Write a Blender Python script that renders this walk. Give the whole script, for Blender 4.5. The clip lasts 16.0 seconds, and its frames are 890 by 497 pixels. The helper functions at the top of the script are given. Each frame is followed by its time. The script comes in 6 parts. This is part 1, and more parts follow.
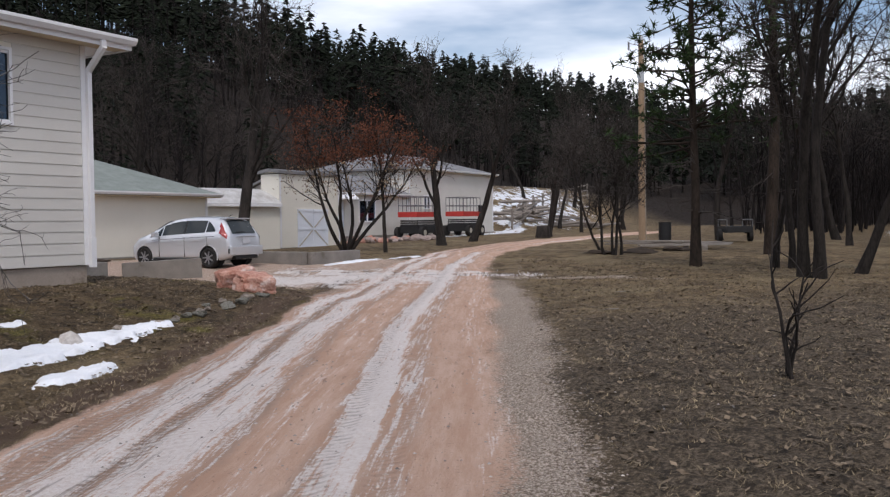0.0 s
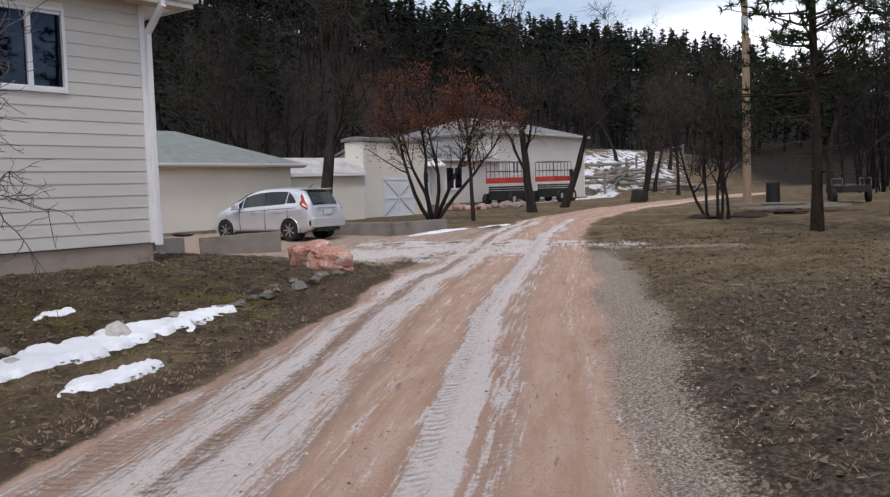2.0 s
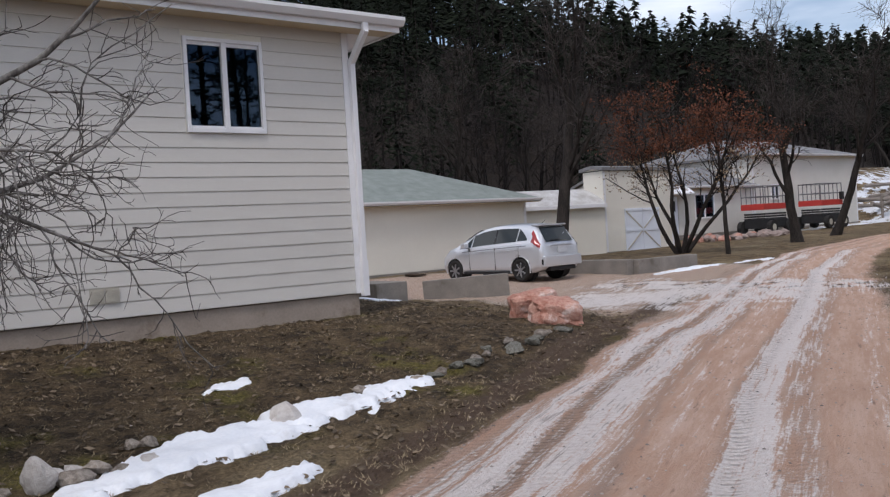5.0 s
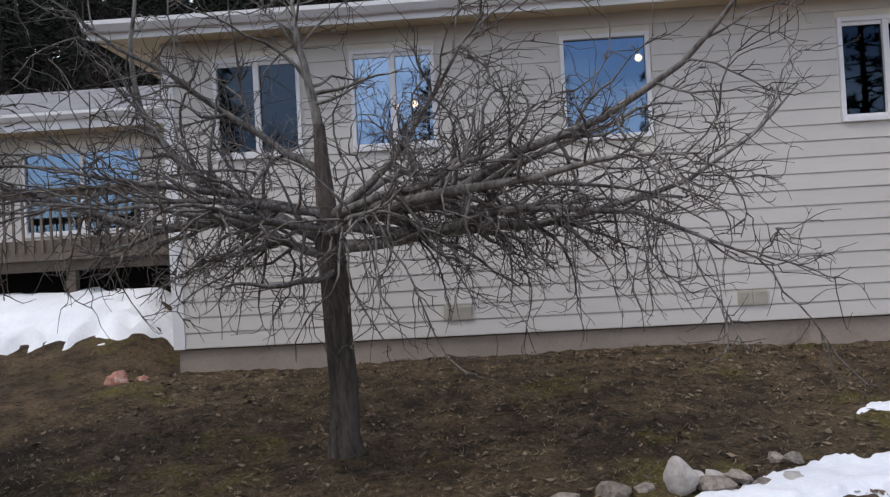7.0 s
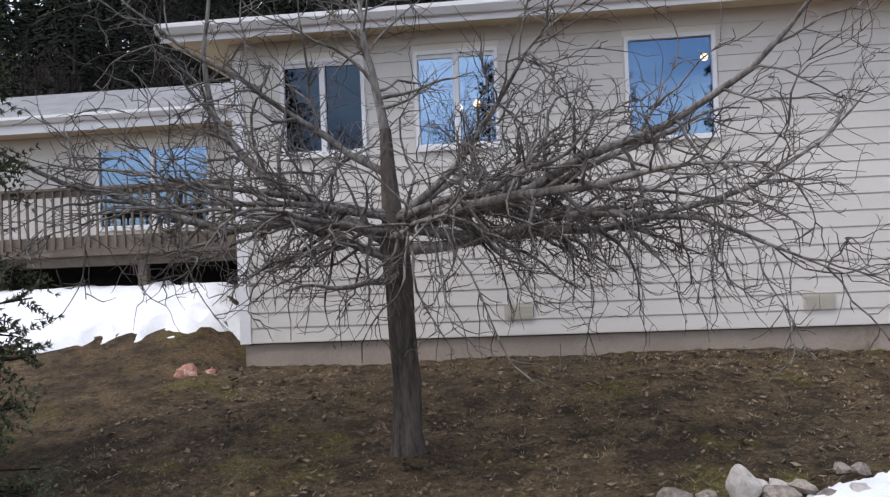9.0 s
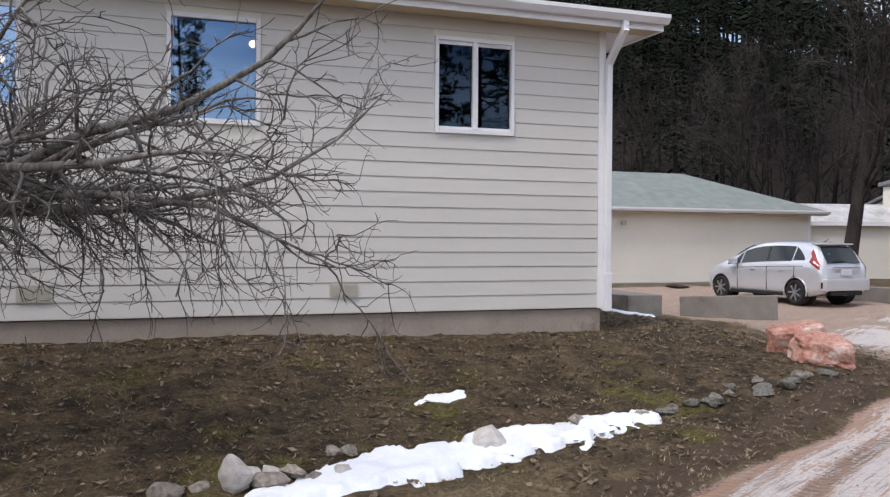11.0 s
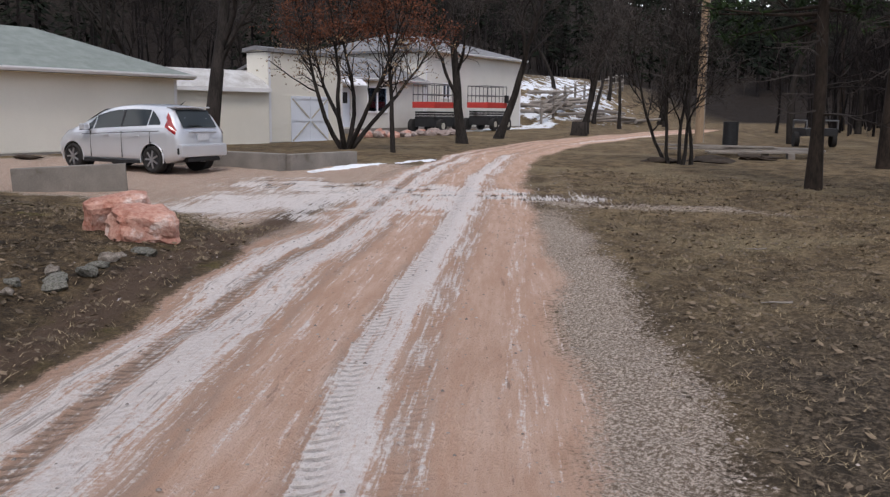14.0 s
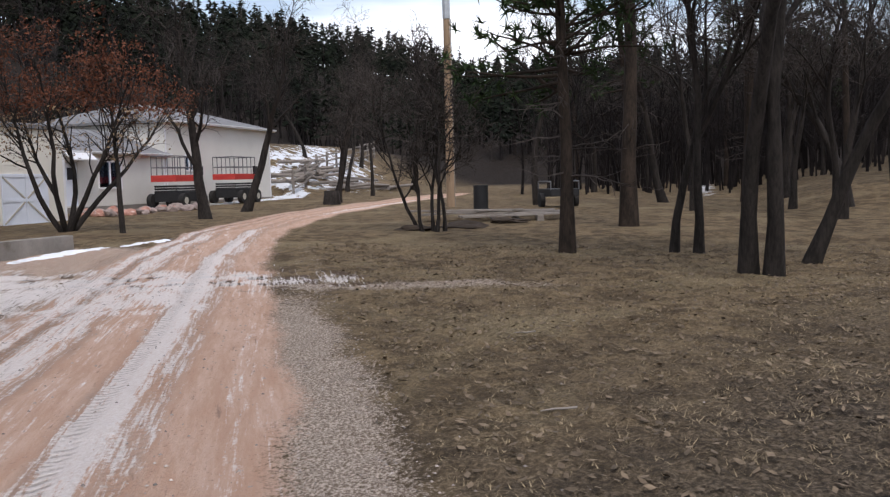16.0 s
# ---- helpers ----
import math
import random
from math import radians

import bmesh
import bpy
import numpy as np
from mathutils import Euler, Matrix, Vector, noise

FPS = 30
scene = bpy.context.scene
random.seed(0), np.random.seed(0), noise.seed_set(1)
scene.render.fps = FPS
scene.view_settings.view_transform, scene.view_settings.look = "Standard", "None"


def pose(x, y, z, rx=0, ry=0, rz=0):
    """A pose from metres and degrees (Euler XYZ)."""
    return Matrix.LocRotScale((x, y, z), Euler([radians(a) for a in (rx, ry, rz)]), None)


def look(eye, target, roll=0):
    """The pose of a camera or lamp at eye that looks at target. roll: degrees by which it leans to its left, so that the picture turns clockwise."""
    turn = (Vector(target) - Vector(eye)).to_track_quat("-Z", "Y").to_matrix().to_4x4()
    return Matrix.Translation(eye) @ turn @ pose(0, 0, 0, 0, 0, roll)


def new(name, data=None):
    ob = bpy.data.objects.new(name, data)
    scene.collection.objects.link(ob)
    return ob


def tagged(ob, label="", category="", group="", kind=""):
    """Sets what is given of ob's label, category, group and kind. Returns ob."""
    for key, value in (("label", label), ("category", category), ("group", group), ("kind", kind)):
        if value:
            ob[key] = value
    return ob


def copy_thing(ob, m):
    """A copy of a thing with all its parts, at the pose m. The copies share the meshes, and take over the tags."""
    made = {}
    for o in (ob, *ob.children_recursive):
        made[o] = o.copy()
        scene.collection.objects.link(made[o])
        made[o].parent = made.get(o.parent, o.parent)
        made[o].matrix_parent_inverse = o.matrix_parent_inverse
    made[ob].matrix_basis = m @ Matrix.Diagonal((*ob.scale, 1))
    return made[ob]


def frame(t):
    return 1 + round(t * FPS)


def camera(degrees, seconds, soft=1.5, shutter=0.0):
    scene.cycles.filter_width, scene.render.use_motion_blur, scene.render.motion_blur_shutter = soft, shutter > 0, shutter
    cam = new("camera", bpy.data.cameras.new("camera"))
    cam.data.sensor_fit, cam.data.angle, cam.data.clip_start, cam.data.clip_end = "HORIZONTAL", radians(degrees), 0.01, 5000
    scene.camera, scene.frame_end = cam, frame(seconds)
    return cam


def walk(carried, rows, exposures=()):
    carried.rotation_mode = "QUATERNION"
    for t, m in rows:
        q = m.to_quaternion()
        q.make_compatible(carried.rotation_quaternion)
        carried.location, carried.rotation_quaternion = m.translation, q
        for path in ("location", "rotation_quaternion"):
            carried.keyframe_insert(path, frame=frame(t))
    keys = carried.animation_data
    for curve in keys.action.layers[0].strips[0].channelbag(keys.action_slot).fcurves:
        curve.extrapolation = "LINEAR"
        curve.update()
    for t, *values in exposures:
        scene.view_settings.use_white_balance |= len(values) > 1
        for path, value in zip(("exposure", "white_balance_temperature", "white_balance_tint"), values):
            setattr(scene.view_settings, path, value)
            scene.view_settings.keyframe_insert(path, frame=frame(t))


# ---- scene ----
LENS = 53.59
PATH = [
    (0.0, (-9.842, -12.967, 0.643), (-1.255, -7.849, 0.353), -0.70),
    (0.5, (-9.480, -12.759, 0.638), (-1.165, -7.224, 0.177), -0.62),
    (1.0, (-9.104, -12.511, 0.640), (-0.951, -6.754, 0.015), -1.59),
    (1.5, (-8.782, -12.272, 0.651), (-0.714, -6.400, -0.008), -1.51),
    (2.0, (-8.527, -12.097, 0.659), (-0.519, -6.143, 0.011), -1.91),
    (2.5, (-8.233, -11.935, 0.635), (-0.001, -6.289, 0.047), -2.27),
    (3.0, (-7.906, -11.744, 0.615), (0.493, -6.353, -0.010), -1.77),
    (3.2, (-7.797, -11.660, 0.618), (0.609, -6.280, -0.006), -1.43),
    (5.3, (-6.640, -10.703, 0.799), (-1.683, -2.018, 0.768), -2.92),
    (5.5, (-6.582, -10.659, 0.806), (-2.551, -1.508, 0.850), -2.24),
    (6.0, (-6.521, -10.551, 0.787), (-4.421, -0.775, 0.936), -2.01),
    (6.5, (-6.516, -10.517, 0.789), (-5.700, -0.552, 0.950), -3.13),
    (7.0, (-6.567, -10.469, 0.801), (-7.119, -0.487, 1.035), -3.09),
    (7.5, (-6.646, -10.493, 0.809), (-8.405, -0.653, 1.077), -2.44),
    (8.0, (-6.690, -10.549, 0.824), (-9.353, -0.914, 1.060), -1.73),
    (8.2, (-6.681, -10.552, 0.833), (-9.257, -0.893, 1.095), -2.07),
    (10.3, (-6.303, -10.556, 0.938), (-4.132, -0.795, 0.925), 0.45),
    (10.5, (-6.238, -10.534, 0.940), (-3.675, -0.869, 0.894), 0.74),
    (11.0, (-6.109, -10.490, 0.929), (-2.685, -1.095, 0.811), 0.40),
    (11.5, (-5.945, -10.400, 0.898), (-1.097, -1.658, 0.620), -0.09),
    (12.0, (-5.679, -10.253, 0.841), (0.733, -2.596, 0.335), -1.30),
    (12.5, (-5.359, -10.085, 0.791), (1.599, -2.943, 0.022), 1.22),
    (13.0, (-4.985, -9.839, 0.777), (2.324, -3.092, -0.250), 0.03),
    (13.5, (-4.635, -9.693, 0.796), (3.336, -3.817, -0.596), -2.06),
    (14.0, (-4.321, -9.627, 0.807), (4.060, -4.390, -0.722), 0.60),
    (14.5, (-4.038, -9.515, 0.809), (4.676, -4.724, -0.252), -0.12),
    (15.0, (-3.627, -9.393, 0.826), (5.515, -5.428, -0.021), -0.62),
    (15.5, (-3.133, -9.247, 0.843), (6.246, -5.857, 0.105), -1.56),
    (16.0, (-2.631, -9.129, 0.852), (6.925, -6.288, 0.061), -1.37),
]
cam = camera(LENS, 16.0, soft=1.3)
walk(cam, [(t, look(e, g, r)) for t, e, g, r in PATH],
     [(t, e, 6430 if 5 < t < 11 else 6580, 14) for t, e in ((0.0, 0.03), (1.5, 0.0), (3.0, 0.03), (5.5, 0.0), (6.5, 0.08), (7.0, 0.15), (8.0, 0.65), (10.5, 0.42), (11.5, 0.38), (12.5, 0.15), (14.5, 0.12), (16.0, 0.25))])

# ---- world, sun, exposure ----
SUN_EL, SUN_AZ = 56.0, 215.0
world = bpy.data.worlds.new("world")
scene.world = world
world.use_nodes = True
wn, wl = world.node_tree.nodes, world.node_tree.links
sky = wn.new("ShaderNodeTexSky")
sky.sky_type, sky.sun_disc = "NISHITA", False
sky.sun_elevation, sky.sun_rotation = radians(SUN_EL), radians(90 - SUN_AZ)
sky.air_density, sky.dust_density = 1.0, 1.5
tc = wn.new("ShaderNodeTexCoord")
mp = wn.new("ShaderNodeMapping")
mp.inputs["Scale"].default_value = (1.0, 1.0, 4.5)
mp.inputs["Location"].default_value = (0.35, 0.0, 0.0)
wl.new(tc.outputs["Generated"], mp.inputs["Vector"])
cl = wn.new("ShaderNodeTexNoise")
cl.inputs["Scale"].default_value, cl.inputs["Detail"].default_value = 1.6, 6
wl.new(mp.outputs["Vector"], cl.inputs["Vector"])
ramp = wn.new("ShaderNodeValToRGB")
ramp.color_ramp.elements[0].position, ramp.color_ramp.elements[1].position = 0.42, 0.63
wl.new(cl.outputs["Fac"], ramp.inputs["Fac"])
mixc = wn.new("ShaderNodeMix")
mixc.data_type = "RGBA"
mixc.inputs["B"].default_value = (10.6, 11.1, 11.8, 1)
wl.new(ramp.outputs["Color"], mixc.inputs["Factor"])
wl.new(sky.outputs["Color"], mixc.inputs["A"])
bg = wn["Background"]
bg.inputs["Strength"].default_value = 0.125
wl.new(mixc.outputs["Result"], bg.inputs["Color"])
sun = new("sun", bpy.data.lights.new("sun", "SUN"))
sun.data.energy, sun.data.angle, sun.data.color = 1.25, radians(14), (1.0, 0.95, 0.88)
sun.matrix_world = look((0, 0, 50), Vector((0, 0, 50)) - Vector((math.cos(radians(SUN_AZ)) * math.cos(radians(SUN_EL)),
                        math.sin(radians(SUN_AZ)) * math.cos(radians(SUN_EL)), math.sin(radians(SUN_EL)))))


# ---- materials ----
def material(name):
    m = bpy.data.materials.new(name)
    m.use_nodes = True
    return m, m.node_tree.nodes, m.node_tree.links, m.node_tree.nodes["Principled BSDF"]


def noise_node(n, l, vec, scale, detail=4, rough=0.6):
    t = n.new("ShaderNodeTexNoise")
    t.inputs["Scale"].default_value, t.inputs["Detail"].default_value, t.inputs["Roughness"].default_value = scale, detail, rough
    l.new(vec, t.inputs["Vector"])
    return t.outputs["Fac"]


def ramp_node(n, l, fac, lo, hi):
    r = n.new("ShaderNodeMapRange")
    r.inputs["From Min"].default_value, r.inputs["From Max"].default_value = lo, hi
    r.interpolation_type = "SMOOTHSTEP"
    l.new(fac, r.inputs["Value"])
    return r.outputs["Result"]


def mix_node(n, l, fac, a, b, mode="MIX"):
    x = n.new("ShaderNodeMix")
    x.data_type, x.blend_type = "RGBA", mode
    for key, v in (("Factor", fac), ("A", a), ("B", b)):
        s = x.inputs[key] if key == "Factor" else [i for i in x.inputs if i.name == key and i.type == "RGBA"][0]
        if isinstance(v, (int, float)):
            s.default_value = v
        elif isinstance(v, tuple):
            s.default_value = (*v, 1)
        else:
            l.new(v, s)
    return [o for o in x.outputs if o.type == "RGBA"][0]


def math_node(n, l, op, a, b=0.0):
    x = n.new("ShaderNodeMath")
    x.operation = op
    for k, v in ((0, a), (1, b)):
        if isinstance(v, (int, float)):
            x.inputs[k].default_value = v
        else:
            l.new(v, x.inputs[k])
    return x.outputs[0]


def surface(name, c1, c2, scale=3.0, fine=40.0, rough=0.8, bump=0.3, dist=0.01, metal=0.0, stretch=(1, 1, 1), island=0.0, obrand=0.0, spec=0.4, dirt=None, coat=0.0):
    """A two-scale mottled surface: c1 to c2, fine grain as bump, variation by piece."""
    m, n, l, p = material(name)
    g = n.new("ShaderNodeTexCoord")
    mp = n.new("ShaderNodeMapping")
    mp.inputs["Scale"].default_value = stretch
    l.new(g.outputs["Object"], mp.inputs["Vector"])
    v = mp.outputs["Vector"]
    big, small = noise_node(n, l, v, scale), noise_node(n, l, v, fine, 3)
    mixed = math_node(n, l, "ADD", math_node(n, l, "MULTIPLY", big, 0.6), math_node(n, l, "MULTIPLY", small, 0.4))
    col = mix_node(n, l, ramp_node(n, l, mixed, 0.3, 0.7), c1, c2)
    if dirt:
        col = mix_node(n, l, ramp_node(n, l, noise_node(n, l, v, scale * 0.6, 6, 0.7), 0.55, 0.72), col, dirt)
    if island or obrand:
        src = n.new("ShaderNodeNewGeometry").outputs["Random Per Island"] if island else n.new("ShaderNodeObjectInfo").outputs["Random"]
        amt = island or obrand
        br = n.new("ShaderNodeHueSaturation")
        l.new(math_node(n, l, "ADD", math_node(n, l, "MULTIPLY", src, 2 * amt), 1 - amt), br.inputs["Value"])
        l.new(col, br.inputs["Color"])
        col = br.outputs["Color"]
    l.new(col, p.inputs["Base Color"])
    p.inputs["Roughness"].default_value, p.inputs["Metallic"].default_value = rough, metal
    p.inputs["Specular IOR Level"].default_value = spec
    p.inputs["Coat Weight"].default_value = coat
    if bump:
        b = n.new("ShaderNodeBump")
        b.inputs["Strength"].default_value, b.inputs["Distance"].default_value = bump, dist
        l.new(mixed, b.inputs["Height"])
        l.new(b.outputs["Normal"], p.inputs["Normal"])
    return m


M = {}
M["siding"] = surface("cream_siding", (0.572, 0.55, 0.515), (0.628, 0.605, 0.57), 0.8, 60, 0.6, 0.12, 0.002, stretch=(0.3, 1, 2), obrand=0.03)
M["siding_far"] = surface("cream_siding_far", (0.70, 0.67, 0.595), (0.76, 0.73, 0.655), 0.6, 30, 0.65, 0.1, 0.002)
M["white_siding"] = surface("white_siding", (0.60, 0.58, 0.54), (0.68, 0.66, 0.62), 0.6, 30, 0.65, 0.1, 0.002)
M["trim"] = surface("white_trim", (0.74, 0.74, 0.76), (0.80, 0.80, 0.82), 2, 50, 0.5, 0.05, 0.002)
M["soffit"] = surface("tan_soffit", (0.55, 0.45, 0.30), (0.60, 0.50, 0.34), 2, 50, 0.6, 0.05, 0.002)
M["concrete"] = surface("concrete", (0.17, 0.155, 0.14), (0.28, 0.255, 0.23), 1.6, 45, 0.9, 0.4, 0.006, dirt=(0.13, 0.11, 0.09))
M["foundation"] = surface("foundation", (0.27, 0.225, 0.19), (0.37, 0.31, 0.265), 1.3, 45, 0.9, 0.3, 0.004, dirt=(0.16, 0.12, 0.09))
M["shingle"] = surface("grey_green_shingle", (0.165, 0.19, 0.175), (0.245, 0.275, 0.255), 2.5, 28, 0.9, 0.5, 0.01)
M["shingle_grey"] = surface("grey_shingle", (0.16, 0.16, 0.165), (0.24, 0.24, 0.25), 2.5, 28, 0.9, 0.5, 0.01)
M["metal_roof"] = surface("weathered_roll_roof", (0.35, 0.33, 0.31), (0.6, 0.6, 0.6), 2.0, 20, 0.6, 0.3, 0.01)
M["vent"] = surface("grey_vent", (0.42, 0.39, 0.33), (0.5, 0.47, 0.4), 6, 60, 0.6, 0.1, 0.002)
M["bark_grey"] = surface("grey_bark", (0.030, 0.025, 0.022), (0.26, 0.245, 0.23), 7, 40, 0.95, 0.8, 0.015, stretch=(1, 1, 0.25))
M["bark_trunk"] = surface("furrowed_bark", (0.022, 0.018, 0.015), (0.12, 0.10, 0.086), 8, 45, 0.95, 1.0, 0.02, stretch=(1, 1, 0.22))
M["bark_dark"] = surface("dark_bark", (0.012, 0.010, 0.009), (0.045, 0.038, 0.034), 5, 30, 0.95, 0.9, 0.02, stretch=(1, 1, 0.25), spec=0.18)
M["bark_pine"] = surface("pine_bark", (0.014, 0.011, 0.009), (0.055, 0.040, 0.031), 4, 24, 0.95, 0.9, 0.02, stretch=(1, 1, 0.3), spec=0.18)
M["twig"] = surface("twig_bark", (0.030, 0.024, 0.022), (0.16, 0.145, 0.135), 4, 40, 0.9, 0.3, 0.003, island=0.25)
M["twig_dark"] = surface("dark_twig_bark", (0.030, 0.024, 0.022), (0.082, 0.070, 0.063), 4, 40, 0.9, 0.3, 0.003, island=0.3, spec=0.18)
M["needle"] = surface("pine_needle", (0.016, 0.032, 0.012), (0.04, 0.066, 0.022), 1.5, 30, 0.8, 0, island=0.45, spec=0.18)
# hillside needles far darker than the near pines': forest shade is in the colour
M["needle_shaded"] = surface("shaded_forest_needle", (0.005, 0.008, 0.005), (0.012, 0.017, 0.009), 0.05, 2, 0.9, 0, island=0.5, spec=0.18)
M["spruce"] = surface("spruce_needle", (0.055, 0.068, 0.036), (0.12, 0.135, 0.075), 2, 30, 0.85, 0, island=0.4)
M["leaf_rust"] = surface("rust_leaf", (0.09, 0.029, 0.014), (0.16, 0.056, 0.026), 2, 30, 0.85, 0, island=0.4)
M["leaf_tan"] = surface("tan_leaf", (0.2, 0.13, 0.075), (0.32, 0.23, 0.14), 2, 30, 0.85, 0, island=0.4)
# bark of thicket and forest trunks, with the slope's shade put into the colour
M["thicket"] = surface("shaded_thicket_bark", (0.009, 0.007, 0.007), (0.027, 0.022, 0.021), 0.1, 3, 0.95, 0, island=0.5, spec=0.18)
M["pole_wood"] = surface("pole_wood", (0.26, 0.18, 0.115), (0.37, 0.265, 0.175), 2, 40, 0.85, 0.4, 0.006, stretch=(1, 1, 0.1))
M["old_wood"] = surface("grey_wood", (0.17, 0.145, 0.125), (0.33, 0.295, 0.265), 3, 40, 0.9, 0.5, 0.006, stretch=(0.3, 1, 1), obrand=0.15)
M["deck_wood"] = surface("deck_wood", (0.10, 0.082, 0.066), (0.19, 0.155, 0.125), 3, 40, 0.9, 0.5, 0.004, obrand=0.15)
M["snow"] = surface("old_snow", (0.74, 0.77, 0.82), (0.86, 0.88, 0.91), 2.2, 30, 0.7, 0.6, 0.02, dirt=(0.62, 0.62, 0.64))
M["rock"] = surface("grey_fieldstone", (0.15, 0.12, 0.095), (0.42, 0.37, 0.32), 4, 30, 0.9, 0.9, 0.03, obrand=0.3)
M["rock_white"] = surface("pale_fieldstone", (0.42, 0.38, 0.35), (0.62, 0.59, 0.56), 4, 30, 0.85, 0.8, 0.02, obrand=0.15)
M["rock_moss"] = surface("lichen_stone", (0.05, 0.048, 0.04), (0.30, 0.29, 0.25), 9, 40, 0.95, 0.9, 0.03, obrand=0.2, dirt=(0.07, 0.075, 0.03))
M["rock_red"] = surface("red_boulder", (0.33, 0.125, 0.085), (0.58, 0.36, 0.29), 3.0, 22, 0.9, 0.9, 0.04, dirt=(0.78, 0.72, 0.69))
M["rock_far"] = surface("rubble_stone", (0.2, 0.15, 0.13), (0.42, 0.34, 0.31), 1.5, 12, 0.9, 0.6, 0.03, obrand=0.3)
M["dirt"] = surface("turned_soil", (0.035, 0.026, 0.02), (0.075, 0.057, 0.043), 4, 40, 0.95, 0.9, 0.03, spec=0.18)
M["silver"] = surface("silver_paint", (0.66, 0.675, 0.71), (0.69, 0.705, 0.74), 2, 200, 0.28, 0, metal=0.45, coat=0.6)
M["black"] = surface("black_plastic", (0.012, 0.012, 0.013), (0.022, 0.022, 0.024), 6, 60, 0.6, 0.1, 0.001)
M["tyre"] = surface("rubber", (0.014, 0.013, 0.013), (0.03, 0.028, 0.027), 6, 60, 0.85, 0.2, 0.002)
M["alloy"] = surface("alloy", (0.42, 0.42, 0.44), (0.5, 0.5, 0.52), 6, 60, 0.35, 0, metal=0.8)
M["red_lamp"] = surface("red_lens", (0.27, 0.010, 0.012), (0.33, 0.014, 0.015), 6, 60, 0.15, 0, coat=0.8)
M["clear_lamp"] = surface("clear_lens", (0.6, 0.6, 0.62), (0.7, 0.7, 0.72), 6, 60, 0.1, 0, coat=0.8)
M["plate"] = surface("licence_plate", (0.5, 0.52, 0.56), (0.6, 0.62, 0.66), 20, 60, 0.5, 0)
M["red_paint"] = surface("red_paint", (0.45, 0.035, 0.03), (0.55, 0.06, 0.045), 3, 40, 0.5, 0.1, 0.003)
M["grey_steel"] = surface("grey_steel", (0.12, 0.12, 0.125), (0.2, 0.2, 0.205), 3, 40, 0.5, 0.1, 0.002, metal=0.4)
M["galv"] = surface("galvanised", (0.42, 0.44, 0.46), (0.55, 0.57, 0.6), 3, 30, 0.45, 0.1, 0.002, metal=0.5)
M["blue_white"] = surface("white_door_paint", (0.68, 0.72, 0.80), (0.74, 0.78, 0.86), 1.5, 40, 0.5, 0.05, 0.002)
# indoor surfaces: the dimness of the rooms is put into this dark colour
M["dark_room"] = surface("painted_dim_interior", (0.06, 0.055, 0.05), (0.09, 0.08, 0.07), 1, 10, 0.9, 0)
M["curtain"] = surface("curtain", (0.3, 0.29, 0.3), (0.4, 0.39, 0.4), 2, 20, 0.9, 0)


def glass_material(name, gloss, tint):
    m, n, l, p = material(name)
    n.remove(p)
    t, g, x = n.new("ShaderNodeBsdfTransparent"), n.new("ShaderNodeBsdfGlossy"), n.new("ShaderNodeMixShader")
    t.inputs["Color"].default_value = (*tint, 1)
    g.inputs["Roughness"].default_value, g.inputs["Color"].default_value = 0.015, (0.46, 0.68, 1.0, 1)
    x.inputs[0].default_value = gloss
    l.new(t.outputs[0], x.inputs[1]), l.new(g.outputs[0], x.inputs[2])
    l.new(x.outputs[0], n["Material Output"].inputs["Surface"])
    return m


M["glass"] = glass_material("window_glass", 0.29, (0.45, 0.48, 0.5))
# low gloss and dark tint put a dark room and tree reflection into the pane
M["darkened_glass"] = glass_material("darkened_glass", 0.05, (0.12, 0.12, 0.12))
M["car_glass"] = glass_material("car_glass", 0.22, (0.25, 0.27, 0.28))
bulb, bn_, bl_, bp_ = material("lit_bulb")
bp_.inputs["Emission Color"].default_value, bp_.inputs["Emission Strength"].default_value = (1.0, 0.62, 0.28, 1), 14.0
M["bulb"] = bulb


